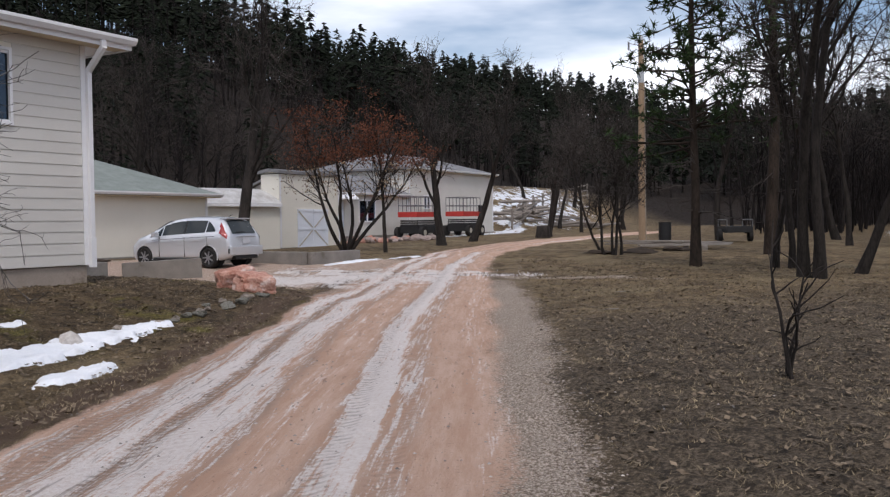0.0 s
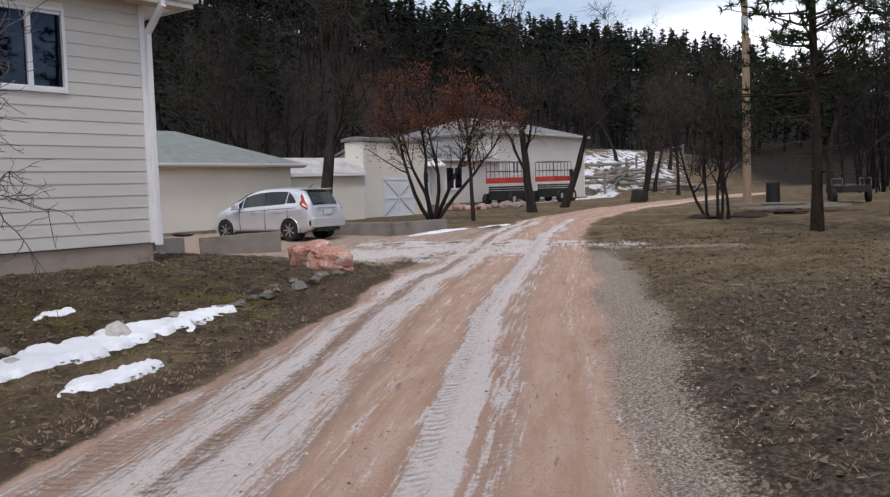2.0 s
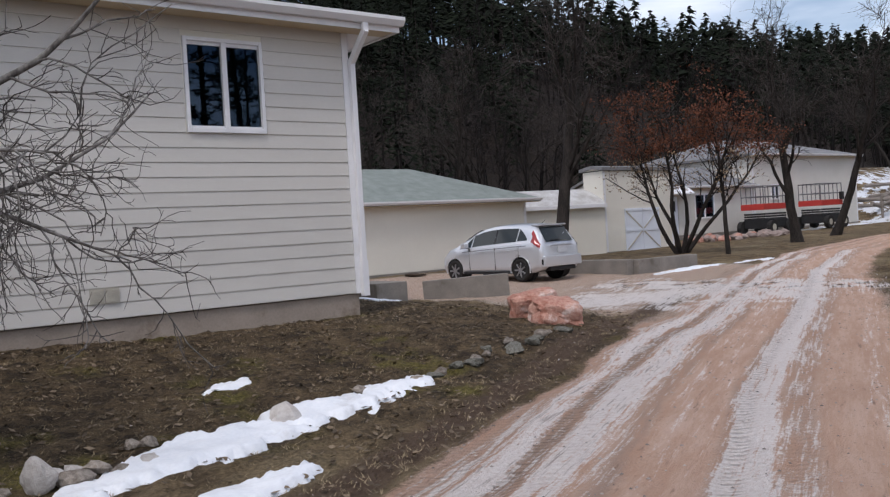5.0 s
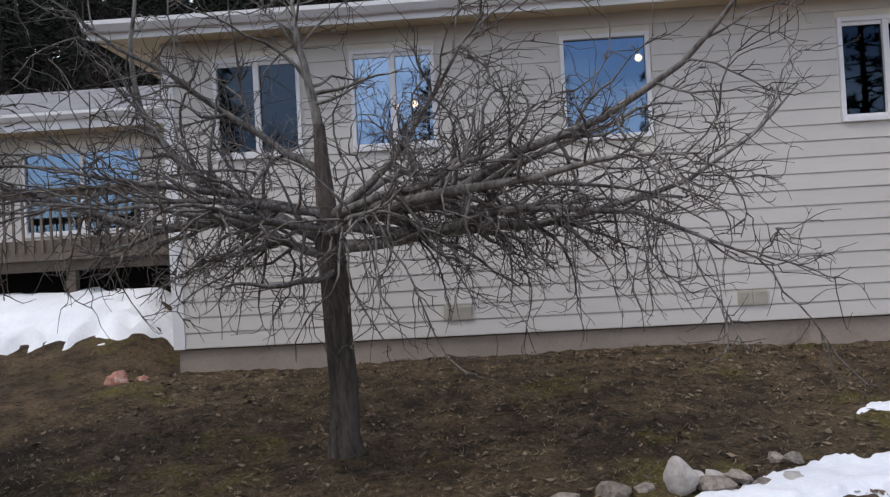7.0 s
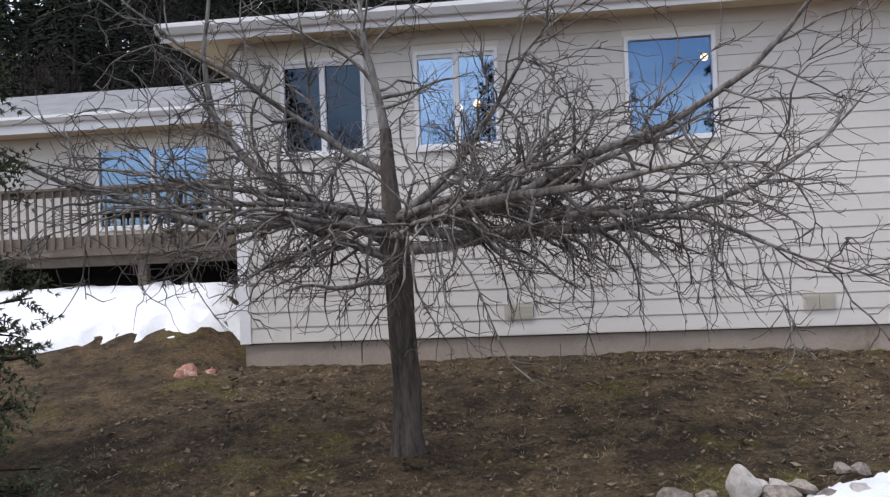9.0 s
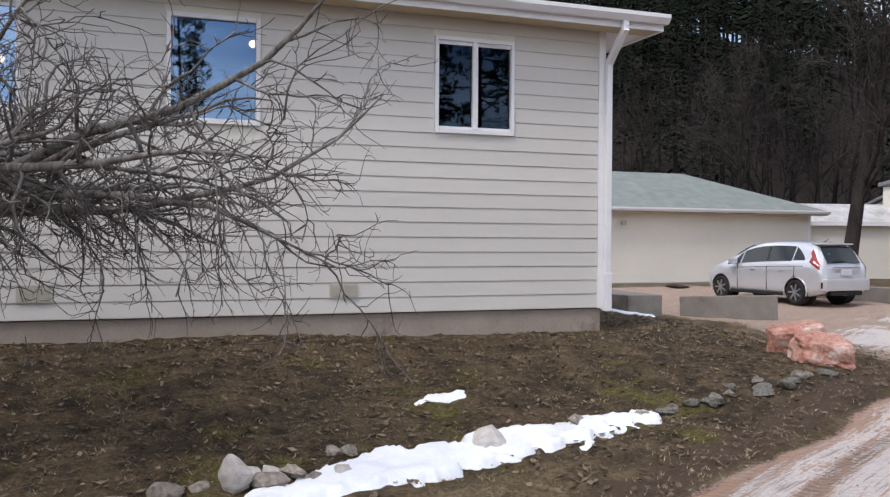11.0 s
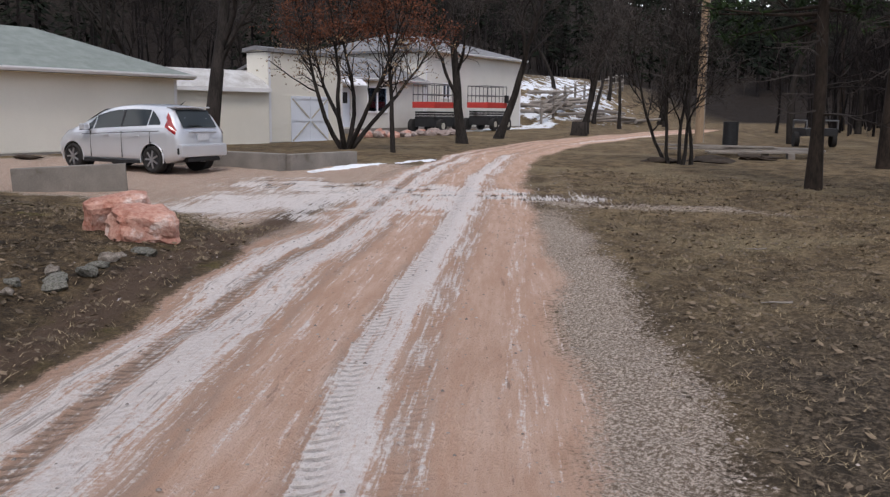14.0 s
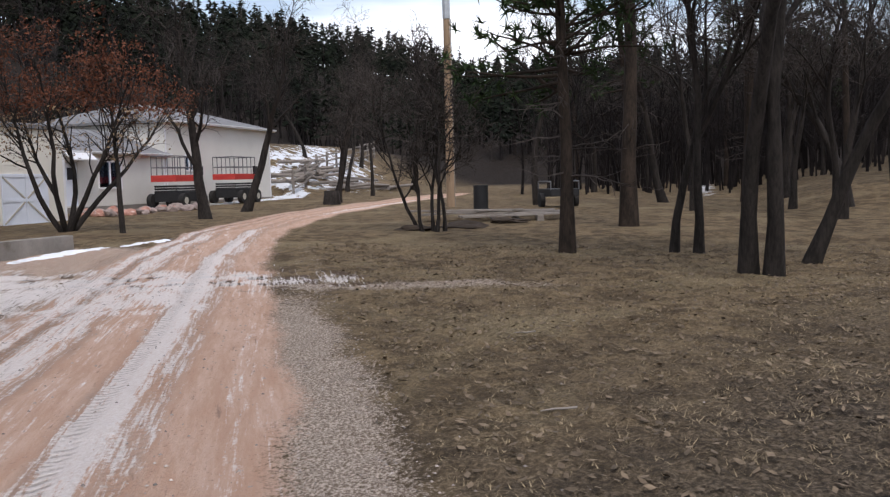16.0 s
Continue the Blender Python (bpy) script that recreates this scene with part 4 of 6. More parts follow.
far_building("workshop_annex", 29.6, 38.3, 18.5, 25.0, -0.2, 2.35, M["white_siding"], M["shingle_grey"], 1.3, 0.0, 0.25,
             "low white annex of the workshop", 0.2, [(32.9, 34.6, 0.75, 2.1), (30.6, 31.5, 0.0, 2.0)])
window("window_8", 32.9, 34.6, 0.75, 2.1, 18.48, 2, "dark two-pane window of the annex")
ad = thing("door", pose(30.62, 18.53, 0.0), "white entry door of the annex with dark glass", "door")
part("door_leaf", box(0, 0.86, 0, 0.04, 0, 1.98, 0.004), M["blue_white"], ad)
part("door_glass", box(0.2, 0.66, -0.006, -0.001, 1.2, 1.75), M["black"], ad)
tagged(part("door_canopy", gable_roof(30.2, 31.9, 17.7, 18.46, 2.12, 0.3, 0, 0.06), M["trim"]), "small white canopy over the annex door", "canopy")


def wall_block(x0, x1, y0, y1, z1, label, z0=-1.1):
    bm = box(x0, x1, y0, y1, z0, z1, 0.02)
    bmesh.ops.subdivide_edges(bm, edges=[e for e in bm.edges if e.calc_length() > 0.6], cuts=6)
    for v in bm.verts:
        v.co += Vector((noise.noise(v.co * 3), noise.noise(v.co * 3 + Vector((9, 0, 0))), noise.noise(v.co * 3 + Vector((0, 9, 0))))) * 0.008
    return tagged(part("retaining_wall", bm, M["concrete"]), label, "wall", "concrete retaining walls")


side_wall = wall_block(0.0, 1.9, -0.22, 0.0, 0.0, "low weathered concrete retaining wall beside the parked car", -0.9)
side_wall.matrix_world = pose(6.12, 3.72, -0.17, 0, 2.5, 138)
wall_block(11.2, 11.45, 4.7, 10.5, -0.20, "low weathered concrete retaining wall behind the car")
wall_block(11.47, 14.0, 4.55, 4.8, -0.22, "low concrete retaining wall below the bare trees")
wall_block(3.4, 4.2, 4.85, 8.6, -0.20, "stained concrete block wall by the house steps")
st = thing("concrete_steps", pose(0, 0, 0), "concrete entry steps at the house side", "steps")
part("step", box(1.2, 3.38, 5.4, 8.4, -0.7, -0.36, 0.015), M["concrete"], st)
part("step", box(0.02, 1.19, 5.6, 8.0, -0.7, -0.18, 0.015), M["concrete"], st)


# ---- car ----
def build_car():
    c = thing("car", pose(9.56, 7.58, -0.595, 0, 0, 94.0), "silver compact hatchback parked on the gravel drive", "car")
    # profile keys along the car, rear to front: (x, height or half width)
    def key(rows):
        return lambda x: float(np.interp(x, [r[0] for r in rows], [r[1] for r in rows]))
    low = key([(-2.0, 0.42), (-1.9, 0.30), (-1.6, 0.22), (1.7, 0.22), (1.95, 0.26), (2.03, 0.34)])
    belt = key([(-2.0, 0.56), (-1.97, 0.74), (-1.93, 0.92), (-1.72, 1.03), (-1.0, 1.0), (0.0, 0.95), (0.9, 0.90), (1.25, 0.87), (1.6, 0.79), (1.85, 0.67), (1.98, 0.54), (2.03, 0.44)])
    top = key([(-2.0, 0.60), (-1.97, 0.80), (-1.93, 0.98), (-1.80, 1.22), (-1.70, 1.36), (-1.58, 1.455), (-1.3, 1.50), (-0.9, 1.52), (-0.5, 1.525), (-0.1, 1.505), (0.2, 1.465), (0.5, 1.385), (0.9, 1.20), (1.25, 1.01), (1.4, 0.97), (1.65, 0.90), (1.85, 0.79), (1.98, 0.63), (2.03, 0.50)])
    wide = key([(-2.0, 0.60), (-1.93, 0.74), (-1.75, 0.82), (-1.3, 0.845), (1.2, 0.845), (1.6, 0.81), (1.85, 0.71), (1.98, 0.55), (2.03, 0.42)])
    crown = key([(-2.0, 0.50), (-1.93, 0.58), (-1.6, 0.57), (-1.0, 0.575), (0.0, 0.585), (0.9, 0.62), (1.25, 0.68), (1.6, 0.64), (1.85, 0.54), (1.98, 0.40), (2.03, 0.30)])

    def section(x):
        """Half outline from the sill to the middle of the roof; points 5 and 6 are belt and roof rail."""
        z0, zb, zt, w, c_ = low(x), belt(x), top(x), wide(x), crown(x)
        k = min(1.0, (zt - zb) * 3)
        return [Vector((x, yy, zz)) for yy, zz in ((0.0, z0), (w * 0.90, z0), (w * 0.985, z0 + 0.10), (w, z0 + (zb - z0) * 0.48), (w + 0.004, z0 + (zb - z0) * 0.80), (w - 0.035, zb),
                                                   (c_ + 0.03, zt - 0.10 * k), (c_ * 0.93, zt - 0.045 * k), (c_ * 0.6, zt - 0.012 * k), (0.0, zt))]
    xs = [-2.0 + 4.03 * i / 80 for i in range(81)]
    bm = bmesh.new()
    grid = []
    for x in xs:
        half = []
        pts = section(x)
        for p, q in zip(pts, pts[1:]):
            half += [p, p.lerp(q, 0.34), p.lerp(q, 0.67)]
        half.append(pts[-1])
        grid.append([bm.verts.new(p) for p in half] + [bm.verts.new((p.x, -p.y, p.z)) for p in half[-2:0:-1]])
    n = len(grid[0])
    arches = (-1.27, 1.26)
    for ra, rb in zip(grid, grid[1:]):
        for j in range(n):
            q = (ra[j], rb[j], rb[(j + 1) % n], ra[(j + 1) % n])
            mid = sum((p.co for p in q), Vector()) / 4
            if not any(math.hypot(mid.x - h, mid.z - 0.31) < 0.345 and abs(mid.y) > 0.45 for h in arches):
                bm.faces.new(q)
    bm.faces.new(grid[0][::-1]), bm.faces.new(grid[-1])
    for v in [v for v in bm.verts if not v.link_faces]:
        bm.verts.remove(v)
    for v in bm.verts:
        for h in arches:
            d = math.hypot(v.co.x - h, v.co.z - 0.31)
            if 0.28 < d < 0.375 and abs(v.co.y) > 0.5 and v.is_boundary:
                v.co.x, v.co.z = h + (v.co.x - h) * 0.345 / d, 0.31 + (v.co.z - 0.31) * 0.345 / d
    part("body", bm, M["silver"], c, smooth=True)
    for h in arches:
        for s in (1, -1):
            part("wheel_well", cyl((h, s * 0.50, 0.33), (h, s * 0.60, 0.33), 0.36, sides=24), M["black"], c)
            rim = [(Vector((h + 0.348 * math.cos(a), s * (wide(h) - 0.012), 0.31 + 0.348 * math.sin(a))), 0.017) for a in [radians(-14 + 208 * k / 24) for k in range(25)]]
            part("arch_lip", tubes([rim], 6), M["silver"], c, smooth=True)

    def panel(name, x0, x1, u0, u1, mat, sides=(1, -1), cols=12, rows=5, proud=0.008):
        """A patch on the shell between two heights u, where u counts outline points; u0 and u1 take x."""
        def at(x, u, s):
            pts = section(x)
            i = min(int(u), len(pts) - 2)
            p = pts[i].lerp(pts[i + 1], u - i)
            out = Vector((0, p.y, p.z - 0.75)).normalized() if u < 7 else Vector((math.copysign(0.7, x), 0, 0.7))
            p = p + out * proud
            return Vector((p.x, p.y * s, p.z))
        for s in sides:
            v = [at(x, u0(x) + (u1(x) - u0(x)) * j / rows, s) for x in [x0 + (x1 - x0) * i / cols for i in range(cols + 1)] for j in range(rows + 1)]
            k = rows + 1
            f = [(i * k + j, i * k + j + 1, (i + 1) * k + j + 1, (i + 1) * k + j) for i in range(cols) for j in range(rows)]
            part(name, (v, f if s == -1 else [q[::-1] for q in f]), mat, c, smooth=True)
    flat = lambda val: (lambda x: val)
    panel("side_window", -0.30, 0.55, flat(5.08), flat(5.93), M["black_glass"])
    panel("side_window", -1.12, -0.36, flat(5.08), flat(5.93), M["black_glass"])
    panel("quarter_window", -1.50, -1.16, flat(5.12), lambda x: 5.12 + 0.78 * max(0.05, (x + 1.50) / 0.34) ** 0.6, M["black_glass"])
    panel("quarter_window", 0.60, 1.05, flat(5.08), lambda x: 5.08 + 0.85 * max(0.03, (1.08 - x) / 0.48) ** 0.8, M["black_glass"])
    panel("door_pillar", -0.355, -0.305, flat(5.08), flat(5.93), M["black"], cols=2)
    panel("belt_crease", -1.5, 0.95, flat(4.35), flat(4.47), M["grey_steel"], proud=0.002)
    for s in (1, -1):
        rear = [Vector((x, s * yy, top(x))) for x in (-1.915, -1.66) for yy in (0.0, 0.27, 0.53 if x < -1.8 else 0.50)]
        rear = [p + Vector((-0.02, 0, 0.012 - 0.035 * abs(p.y))) for p in rear]
        part("rear_window", (rear, [(0, 1, 4, 3), (1, 2, 5, 4)]), M["black_glass"], c)
        fore = [Vector((x, s * yy, top(x) + 0.012 - 0.04 * yy)) for x in (0.40, 0.62, 0.9, 1.18) for yy in (0.0, 0.3, 0.56)]
        part("windscreen", (fore, [(i * 3 + j, i * 3 + j + 1, i * 3 + j + 4, i * 3 + j + 3) for i in range(3) for j in range(2)]), M["black_glass"], c)
    panel("tail_light", -1.915, -1.66, lambda x: 4.3 + 2.2 * (x + 1.915), lambda x: 5.25 + 2.6 * (x + 1.915), M["red_lamp"], proud=0.016)
    panel("tail_light", -1.75, -1.60, lambda x: 5.15 + 3.2 * (x + 1.75), lambda x: 5.72 + 1.6 * (x + 1.75), M["red_lamp"], proud=0.012)
    part("spoiler", box(-1.74, -1.45, -0.52, 0.52, 1.43, 1.465, 0.012), M["silver"], c)
    for s in (1, -1):
        part("headlight", box(1.58, 1.80, min(s * 0.46, s * 0.68), max(s * 0.46, s * 0.68), 0.58, 0.72, 0.03), M["clear_lamp"], c)
        part("mirror", box(0.62, 0.80, min(s * 0.86, s * 1.02), max(s * 0.86, s * 1.02), 0.93, 1.06, 0.03), M["silver"], c)
        part("mirror_stalk", box(0.68, 0.76, min(s * 0.80, s * 0.87), max(s * 0.80, s * 0.87), 0.92, 0.96, 0.01), M["black"], c)
        for x in (-0.92, 0.02):
            part("door_handle", box(x, x + 0.17, min(s * 0.845, s * 0.875), max(s * 0.845, s * 0.875), 0.80, 0.83, 0.008), M["silver"], c)
        part("sill_strip", box(-0.9, 0.9, min(s * 0.80, s * 0.852), max(s * 0.80, s * 0.852), 0.20, 0.27, 0.01), M["black"], c)
        part("bumper_vent", box(-1.99, -1.94, min(s * 0.58, s * 0.74), max(s * 0.58, s * 0.74), 0.42, 0.56, 0.02), M["black"], c)
        for x in (-0.36, 0.64, -1.24):
            part("door_gap", box(x - 0.004, x + 0.004, min(s * 0.80, s * 0.852), max(s * 0.80, s * 0.852), 0.32, 0.90), M["black"], c)
    part("rear_bumper", box(-2.06, -1.90, -0.72, 0.72, 0.36, 0.64, 0.05), M["silver"], c)
    part("diffuser", box(-2.03, -1.86, -0.50, 0.50, 0.25, 0.355, 0.03), M["black"], c)
    part("licence_plate", box(-2.02, -1.99, -0.17, 0.17, 0.72, 0.86, 0.004), M["plate"], c)
    part("garnish", box(-2.025, -1.985, -0.42, 0.42, 0.885, 0.915, 0.008), M["alloy"], c)
    part("wiper", box(-1.955, -1.93, -0.02, 0.35, 1.05, 1.065), M["black"], c)
    part("aerial", cyl((-1.35, 0, 1.49), (-1.5, 0, 1.58), 0.012, 0.005, 6), M["black"], c)
    for x in (-1.27, 1.26):
        for s in (1, -1):
            w = part("wheel", cyl((x, s * 0.62, 0.30), (x, s * 0.835, 0.30), 0.205, sides=24), M["black"], c)
            t = bmesh.new()
            prof = [(0.20, 0.62), (0.27, 0.60), (0.298, 0.635), (0.300, 0.72), (0.298, 0.82), (0.27, 0.852), (0.20, 0.842)]
            k = 28
            tv = [(x + r * math.cos(2 * math.pi * a / k), s * yy, 0.30 + r * math.sin(2 * math.pi * a / k)) for a in range(k) for r, yy in prof]
            m_ = len(prof)
            tf = [(a * m_ + b, ((a + 1) % k) * m_ + b, ((a + 1) % k) * m_ + (b + 1) % m_, a * m_ + (b + 1) % m_) for a in range(k) for b in range(m_)]
            t.free()
            part("tyre", (tv, tf), M["tyre"], w, smooth=True)
            for a in range(7):
                ang = 2 * math.pi * a / 7
                m = Matrix.Translation((x, s * 0.842, 0.30)) @ Matrix.Rotation(ang, 4, "Y")
                part("spoke", box(0.02, 0.195, -0.012, 0.012, -0.018, 0.018, 0.004, m=m), M["alloy"], w)
            part("hub", cyl((x, s * 0.83, 0.30), (x, s * 0.858, 0.30), 0.04), M["alloy"], w)
    return c


gl, gln, gll, glp = material("dark_car_glass")
glp.inputs["Base Color"].default_value, glp.inputs["Roughness"].default_value = (0.02, 0.026, 0.028, 1), 0.04
glp.inputs["Specular IOR Level"].default_value = 0.35
M["black_glass"] = gl
build_car()


# ---- scissor lifts ----
def scissor_lift(m, label):
    t = thing("scissor_lift", m, label, "lift", "scissor lifts by the workshop")
    part("platform", box(-1.18, 1.18, -0.7, 0.7, 1.30, 1.62, 0.02), M["red_paint"], t)
    part("chassis", box(-0.95, 0.95, -0.7, 0.7, 0.30, 0.80, 0.04), M["black"], t)
    part("engine_tray", box(-0.6, 0.7, -0.9, -0.71, 0.32, 0.80, 0.04), M["black"], t)
    for i in range(3):
        for s in (-1, 1):
            part("scissor_arm", box(-1.0, 1.0, s * 0.6 - 0.04, s * 0.6 + 0.04, 0.76 + i * 0.13, 0.86 + i * 0.13, 0.01), M["black"], t)
    for x in (-0.8, 0.8):
        for s in (-1, 1):
            w = part("wheel", cyl((x, s * 0.78, 0.36), (x, s * 1.02, 0.36), 0.36, sides=20), M["tyre"], t)
            part("rim", cyl((x, s * 1.0, 0.36), (x, s * 1.03, 0.36), 0.17, sides=16), M["vent"], w)
    for y in (-0.67, 0.67):
        for z in (2.0, 2.55):
            part("rail", cyl((-1.15, y, z), (1.15, y, z), 0.025, sides=6), M["grey_steel"], t)
        for i in range(6):
            part("rail_post", cyl((-1.15 + i * 0.46, y, 1.48), (-1.15 + i * 0.46, y, 2.55), 0.025, sides=6), M["grey_steel"], t)
    for x in (-1.15, 1.15):
        for z in (2.0, 2.55):
            part("rail", cyl((x, -0.67, z), (x, 0.67, z), 0.025, sides=6), M["grey_steel"], t)
    part("control_box", box(0.8, 1.1, -0.86, -0.705, 1.6, 2.05, 0.03), M["black"], t)
    return t


lift = scissor_lift(pose(36.2, 16.4, gz(36.2, 16.4) + 0.02), "red and black scissor lift parked by the workshop")
copy_thing(lift, pose(41.9, 16.4, gz(41.9, 16.4) + 0.02))

# ---- utility pole ----
up = thing("utility_pole", pose(34.7, 1.65, gz(34.7, 1.65) - 0.05), "tall bare wooden utility pole with grey top sleeve", "pole")
part("pole", cyl((0, 0, 0), (-0.05, 0, 10.4), 0.19, 0.13, 14), M["pole_wood"], up, smooth=False)
part("sleeve", cyl((-0.04, 0, 8.2), (-0.05, 0, 9.0), 0.17, 0.165, 12), M["galv"], up)
part("cap", cyl((-0.05, 0, 10.38), (-0.05, 0, 10.6), 0.14, 0.11, 12), M["galv"], up)
part("bracket", cyl((-0.05, 0, 10.1), (-0.35, 0.55, 10.25), 0.02, sides=6), M["galv"], up)
part("insulator", cyl((-0.35, 0.55, 9.9), (-0.35, 0.55, 10.3), 0.05, sides=8), M["grey_steel"], up)
part("conduit", cyl((0.02, -0.19, 0), (0.0, -0.17, 8.2), 0.025, sides=6), M["old_wood"], up)


# ---- trees ----
def tree(name, m, trunk_lines, limb_lines, twig_lines, bark, twig, label, category="tree", leaves=None, group="", singles=0):
    t = thing(name, m, label, category, group)
    part("trunk", tubes(trunk_lines, 9), bark, t, smooth=True)
    for k in range(singles):
        part("limb", tubes([limb_lines[k]], 6), bark, t, smooth=True)
    if limb_lines[singles:]:
        tagged(part("bough", tubes(limb_lines[singles:], 4), bark, t, smooth=True), kind="stuff")
    if twig_lines:
        tagged(part("crown", tubes(twig_lines, 3), twig, t), kind="stuff")
    for n, vf, mat in leaves or ():
        tagged(part(n, vf, mat, t), kind="stuff")
    return t


def leaf_cloud(rng, spots, size, spread, count, droop=0.0):
    """Small bent leaves scattered round the given spots."""
    v, f = [], []
    for p in spots:
        for _ in range(count):
            c = p + Vector((rng.gauss(0, spread), rng.gauss(0, spread), rng.gauss(0, spread * 0.7) - droop))
            a = Vector((rng.gauss(0, 1), rng.gauss(0, 1), rng.gauss(0, 1))).normalized()
            b = a.cross(Vector((rng.gauss(0, 1), rng.gauss(0, 1), rng.gauss(0, 1)))).normalized()
            s = size * rng.uniform(0.6, 1.3)
            k = len(v)
            v += [c - a * s, c + b * s * 0.45, c + a * s, c - b * s * 0.45 + a.cross(b) * s * 0.3]
            f.append((k, k + 1, k + 2, k + 3))
    return v, f


def needle_tufts(rng, spots, size, count):
    v, f = [], []
    for p in spots:
        for _ in range(count):
            a = Vector((rng.gauss(0, 1), rng.gauss(0, 1), rng.gauss(0.3, 0.9))).normalized()
            b = a.cross(Vector((rng.gauss(0, 1), rng.gauss(0, 1), 1))).normalized() * size * 0.10
            s = size * rng.uniform(0.6, 1.2)
            k = len(v)
            v += [p - b, p + b, p + a * s]
            f.append((k, k + 1, k + 2))
    return v, f


def crab_tree():
    """The spreading bare fruit tree in front of the house: short trunk, long drooping limbs, dense twigs."""
    rng = random.Random(11)
    base = Vector((0, 0, -0.05))
    trunk = [(base, 0.15), (Vector((0.0, 0, 0.10)), 0.122), (Vector((0.012, 0, 0.5)), 0.112), (Vector((-0.01, 0, 0.9)), 0.110), (Vector((-0.02, 0.01, 1.3)), 0.113), (Vector((-0.04, -0.02, 1.55)), 0.118), (Vector((-0.05, 0, 1.8)), 0.085), (Vector((-0.07, 0, 2.2)), 0.06), (Vector((-0.08, 0.02, 2.5)), 0.045)]
    up = bent(rng, Vector((-0.08, 0.02, 2.45)), Vector((-0.04, 0.05, 1)), 1.3, 0.045, 0.010, 7, 0.10)
    limbs, subs, twigs = [up], [], []
    ways = [(184, 0.20, 4.6), (172, 0.30, 3.8), (200, 0.0, 2.6), (225, 0.22, 2.2), (255, -0.05, 1.9), (285, 0.1, 2.0), (312, 0.16, 2.3), (335, -0.02, 3.0), (352, 0.18, 4.2),
            (6, 0.10, 4.2), (20, 0.0, 3.3), (45, 0.35, 2.2), (90, 0.3, 2.0), (130, 0.3, 2.2), (160, 0.42, 2.8), (15, 0.32, 2.8), (345, -0.15, 3.4), (0, 0.25, 3.2), (325, 0.35, 2.1), (215, 0.38, 2.2)]
    for az, rise, ln in ways:
        a = radians(az)
        start = Vector((-0.04, 0, rng.uniform(1.45, 1.85) if rise < 0.4 else rng.uniform(1.8, 2.4)))
        line = bent(rng, start, Vector((math.cos(a), math.sin(a) * 0.8, rise + 0.05)), ln, 0.054 if ln > 2.8 else 0.038, 0.006, 13, 0.13, -0.010 if rise > 0 else -0.012)
        limbs.append(line)
    for line in limbs:
        for k in range(17):
            p, d, r = on_line(line, rng.uniform(0.16, 0.98))
            way = side_way(rng, d, rng.uniform(0.5, 1.1), rng.uniform(-0.55, 0.35))
            s = bent(rng, p, way, rng.uniform(0.5, 1.25), max(0.008, r * 0.5), 0.0035, 8, 0.24, rng.choice((-0.05, -0.03, 0.03)))
            if s[-1][0].z < 0.35:
                continue
            subs.append(s)
            for j in range(9):
                p2, d2, r2 = on_line(s, rng.uniform(0.15, 1.0))
                tw = bent(rng, p2, side_way(rng, d2, rng.uniform(0.5, 1.2), rng.uniform(-0.5, 0.4)), rng.uniform(0.12, 0.48), 0.0048, 0.002, 5, 0.30)
                twigs.append(tw)
                if rng.random() < 0.55:
                    p3, d3, r3 = on_line(tw, rng.uniform(0.3, 0.9))
                    twigs.append(bent(rng, p3, side_way(rng, d3, 0.9), rng.uniform(0.05, 0.2), 0.0036, 0.002, 3, 0.3))
    # pruned low shoot on the camera side
    low = bent(rng, Vector((0.0, -0.12, 1.35)), Vector((-0.35, -0.9, -0.25)), 1.2, 0.03, 0.006, 7, 0.16, -0.04)
    subs.append(low)
    for k in range(10):
        p, d, r = on_line(low, rng.uniform(0.3, 1))
        twigs.append(bent(rng, p, side_way(rng, d, 0.9, -0.4), rng.uniform(0.2, 0.5), 0.006, 0.003, 3, 0.25))
    t = tree("fruit_tree", pose(-7.79, -3.72, -0.53), [trunk], limbs + subs, twigs, M["bark_grey"], M["twig"], "bare grey spreading fruit tree with dense drooping twigs", singles=len(ways) + 1)
    for ob in t.children:
        if ob.name.startswith("trunk"):
            ob.data.materials[0] = M["bark_trunk"]
    return t


crab_tree()


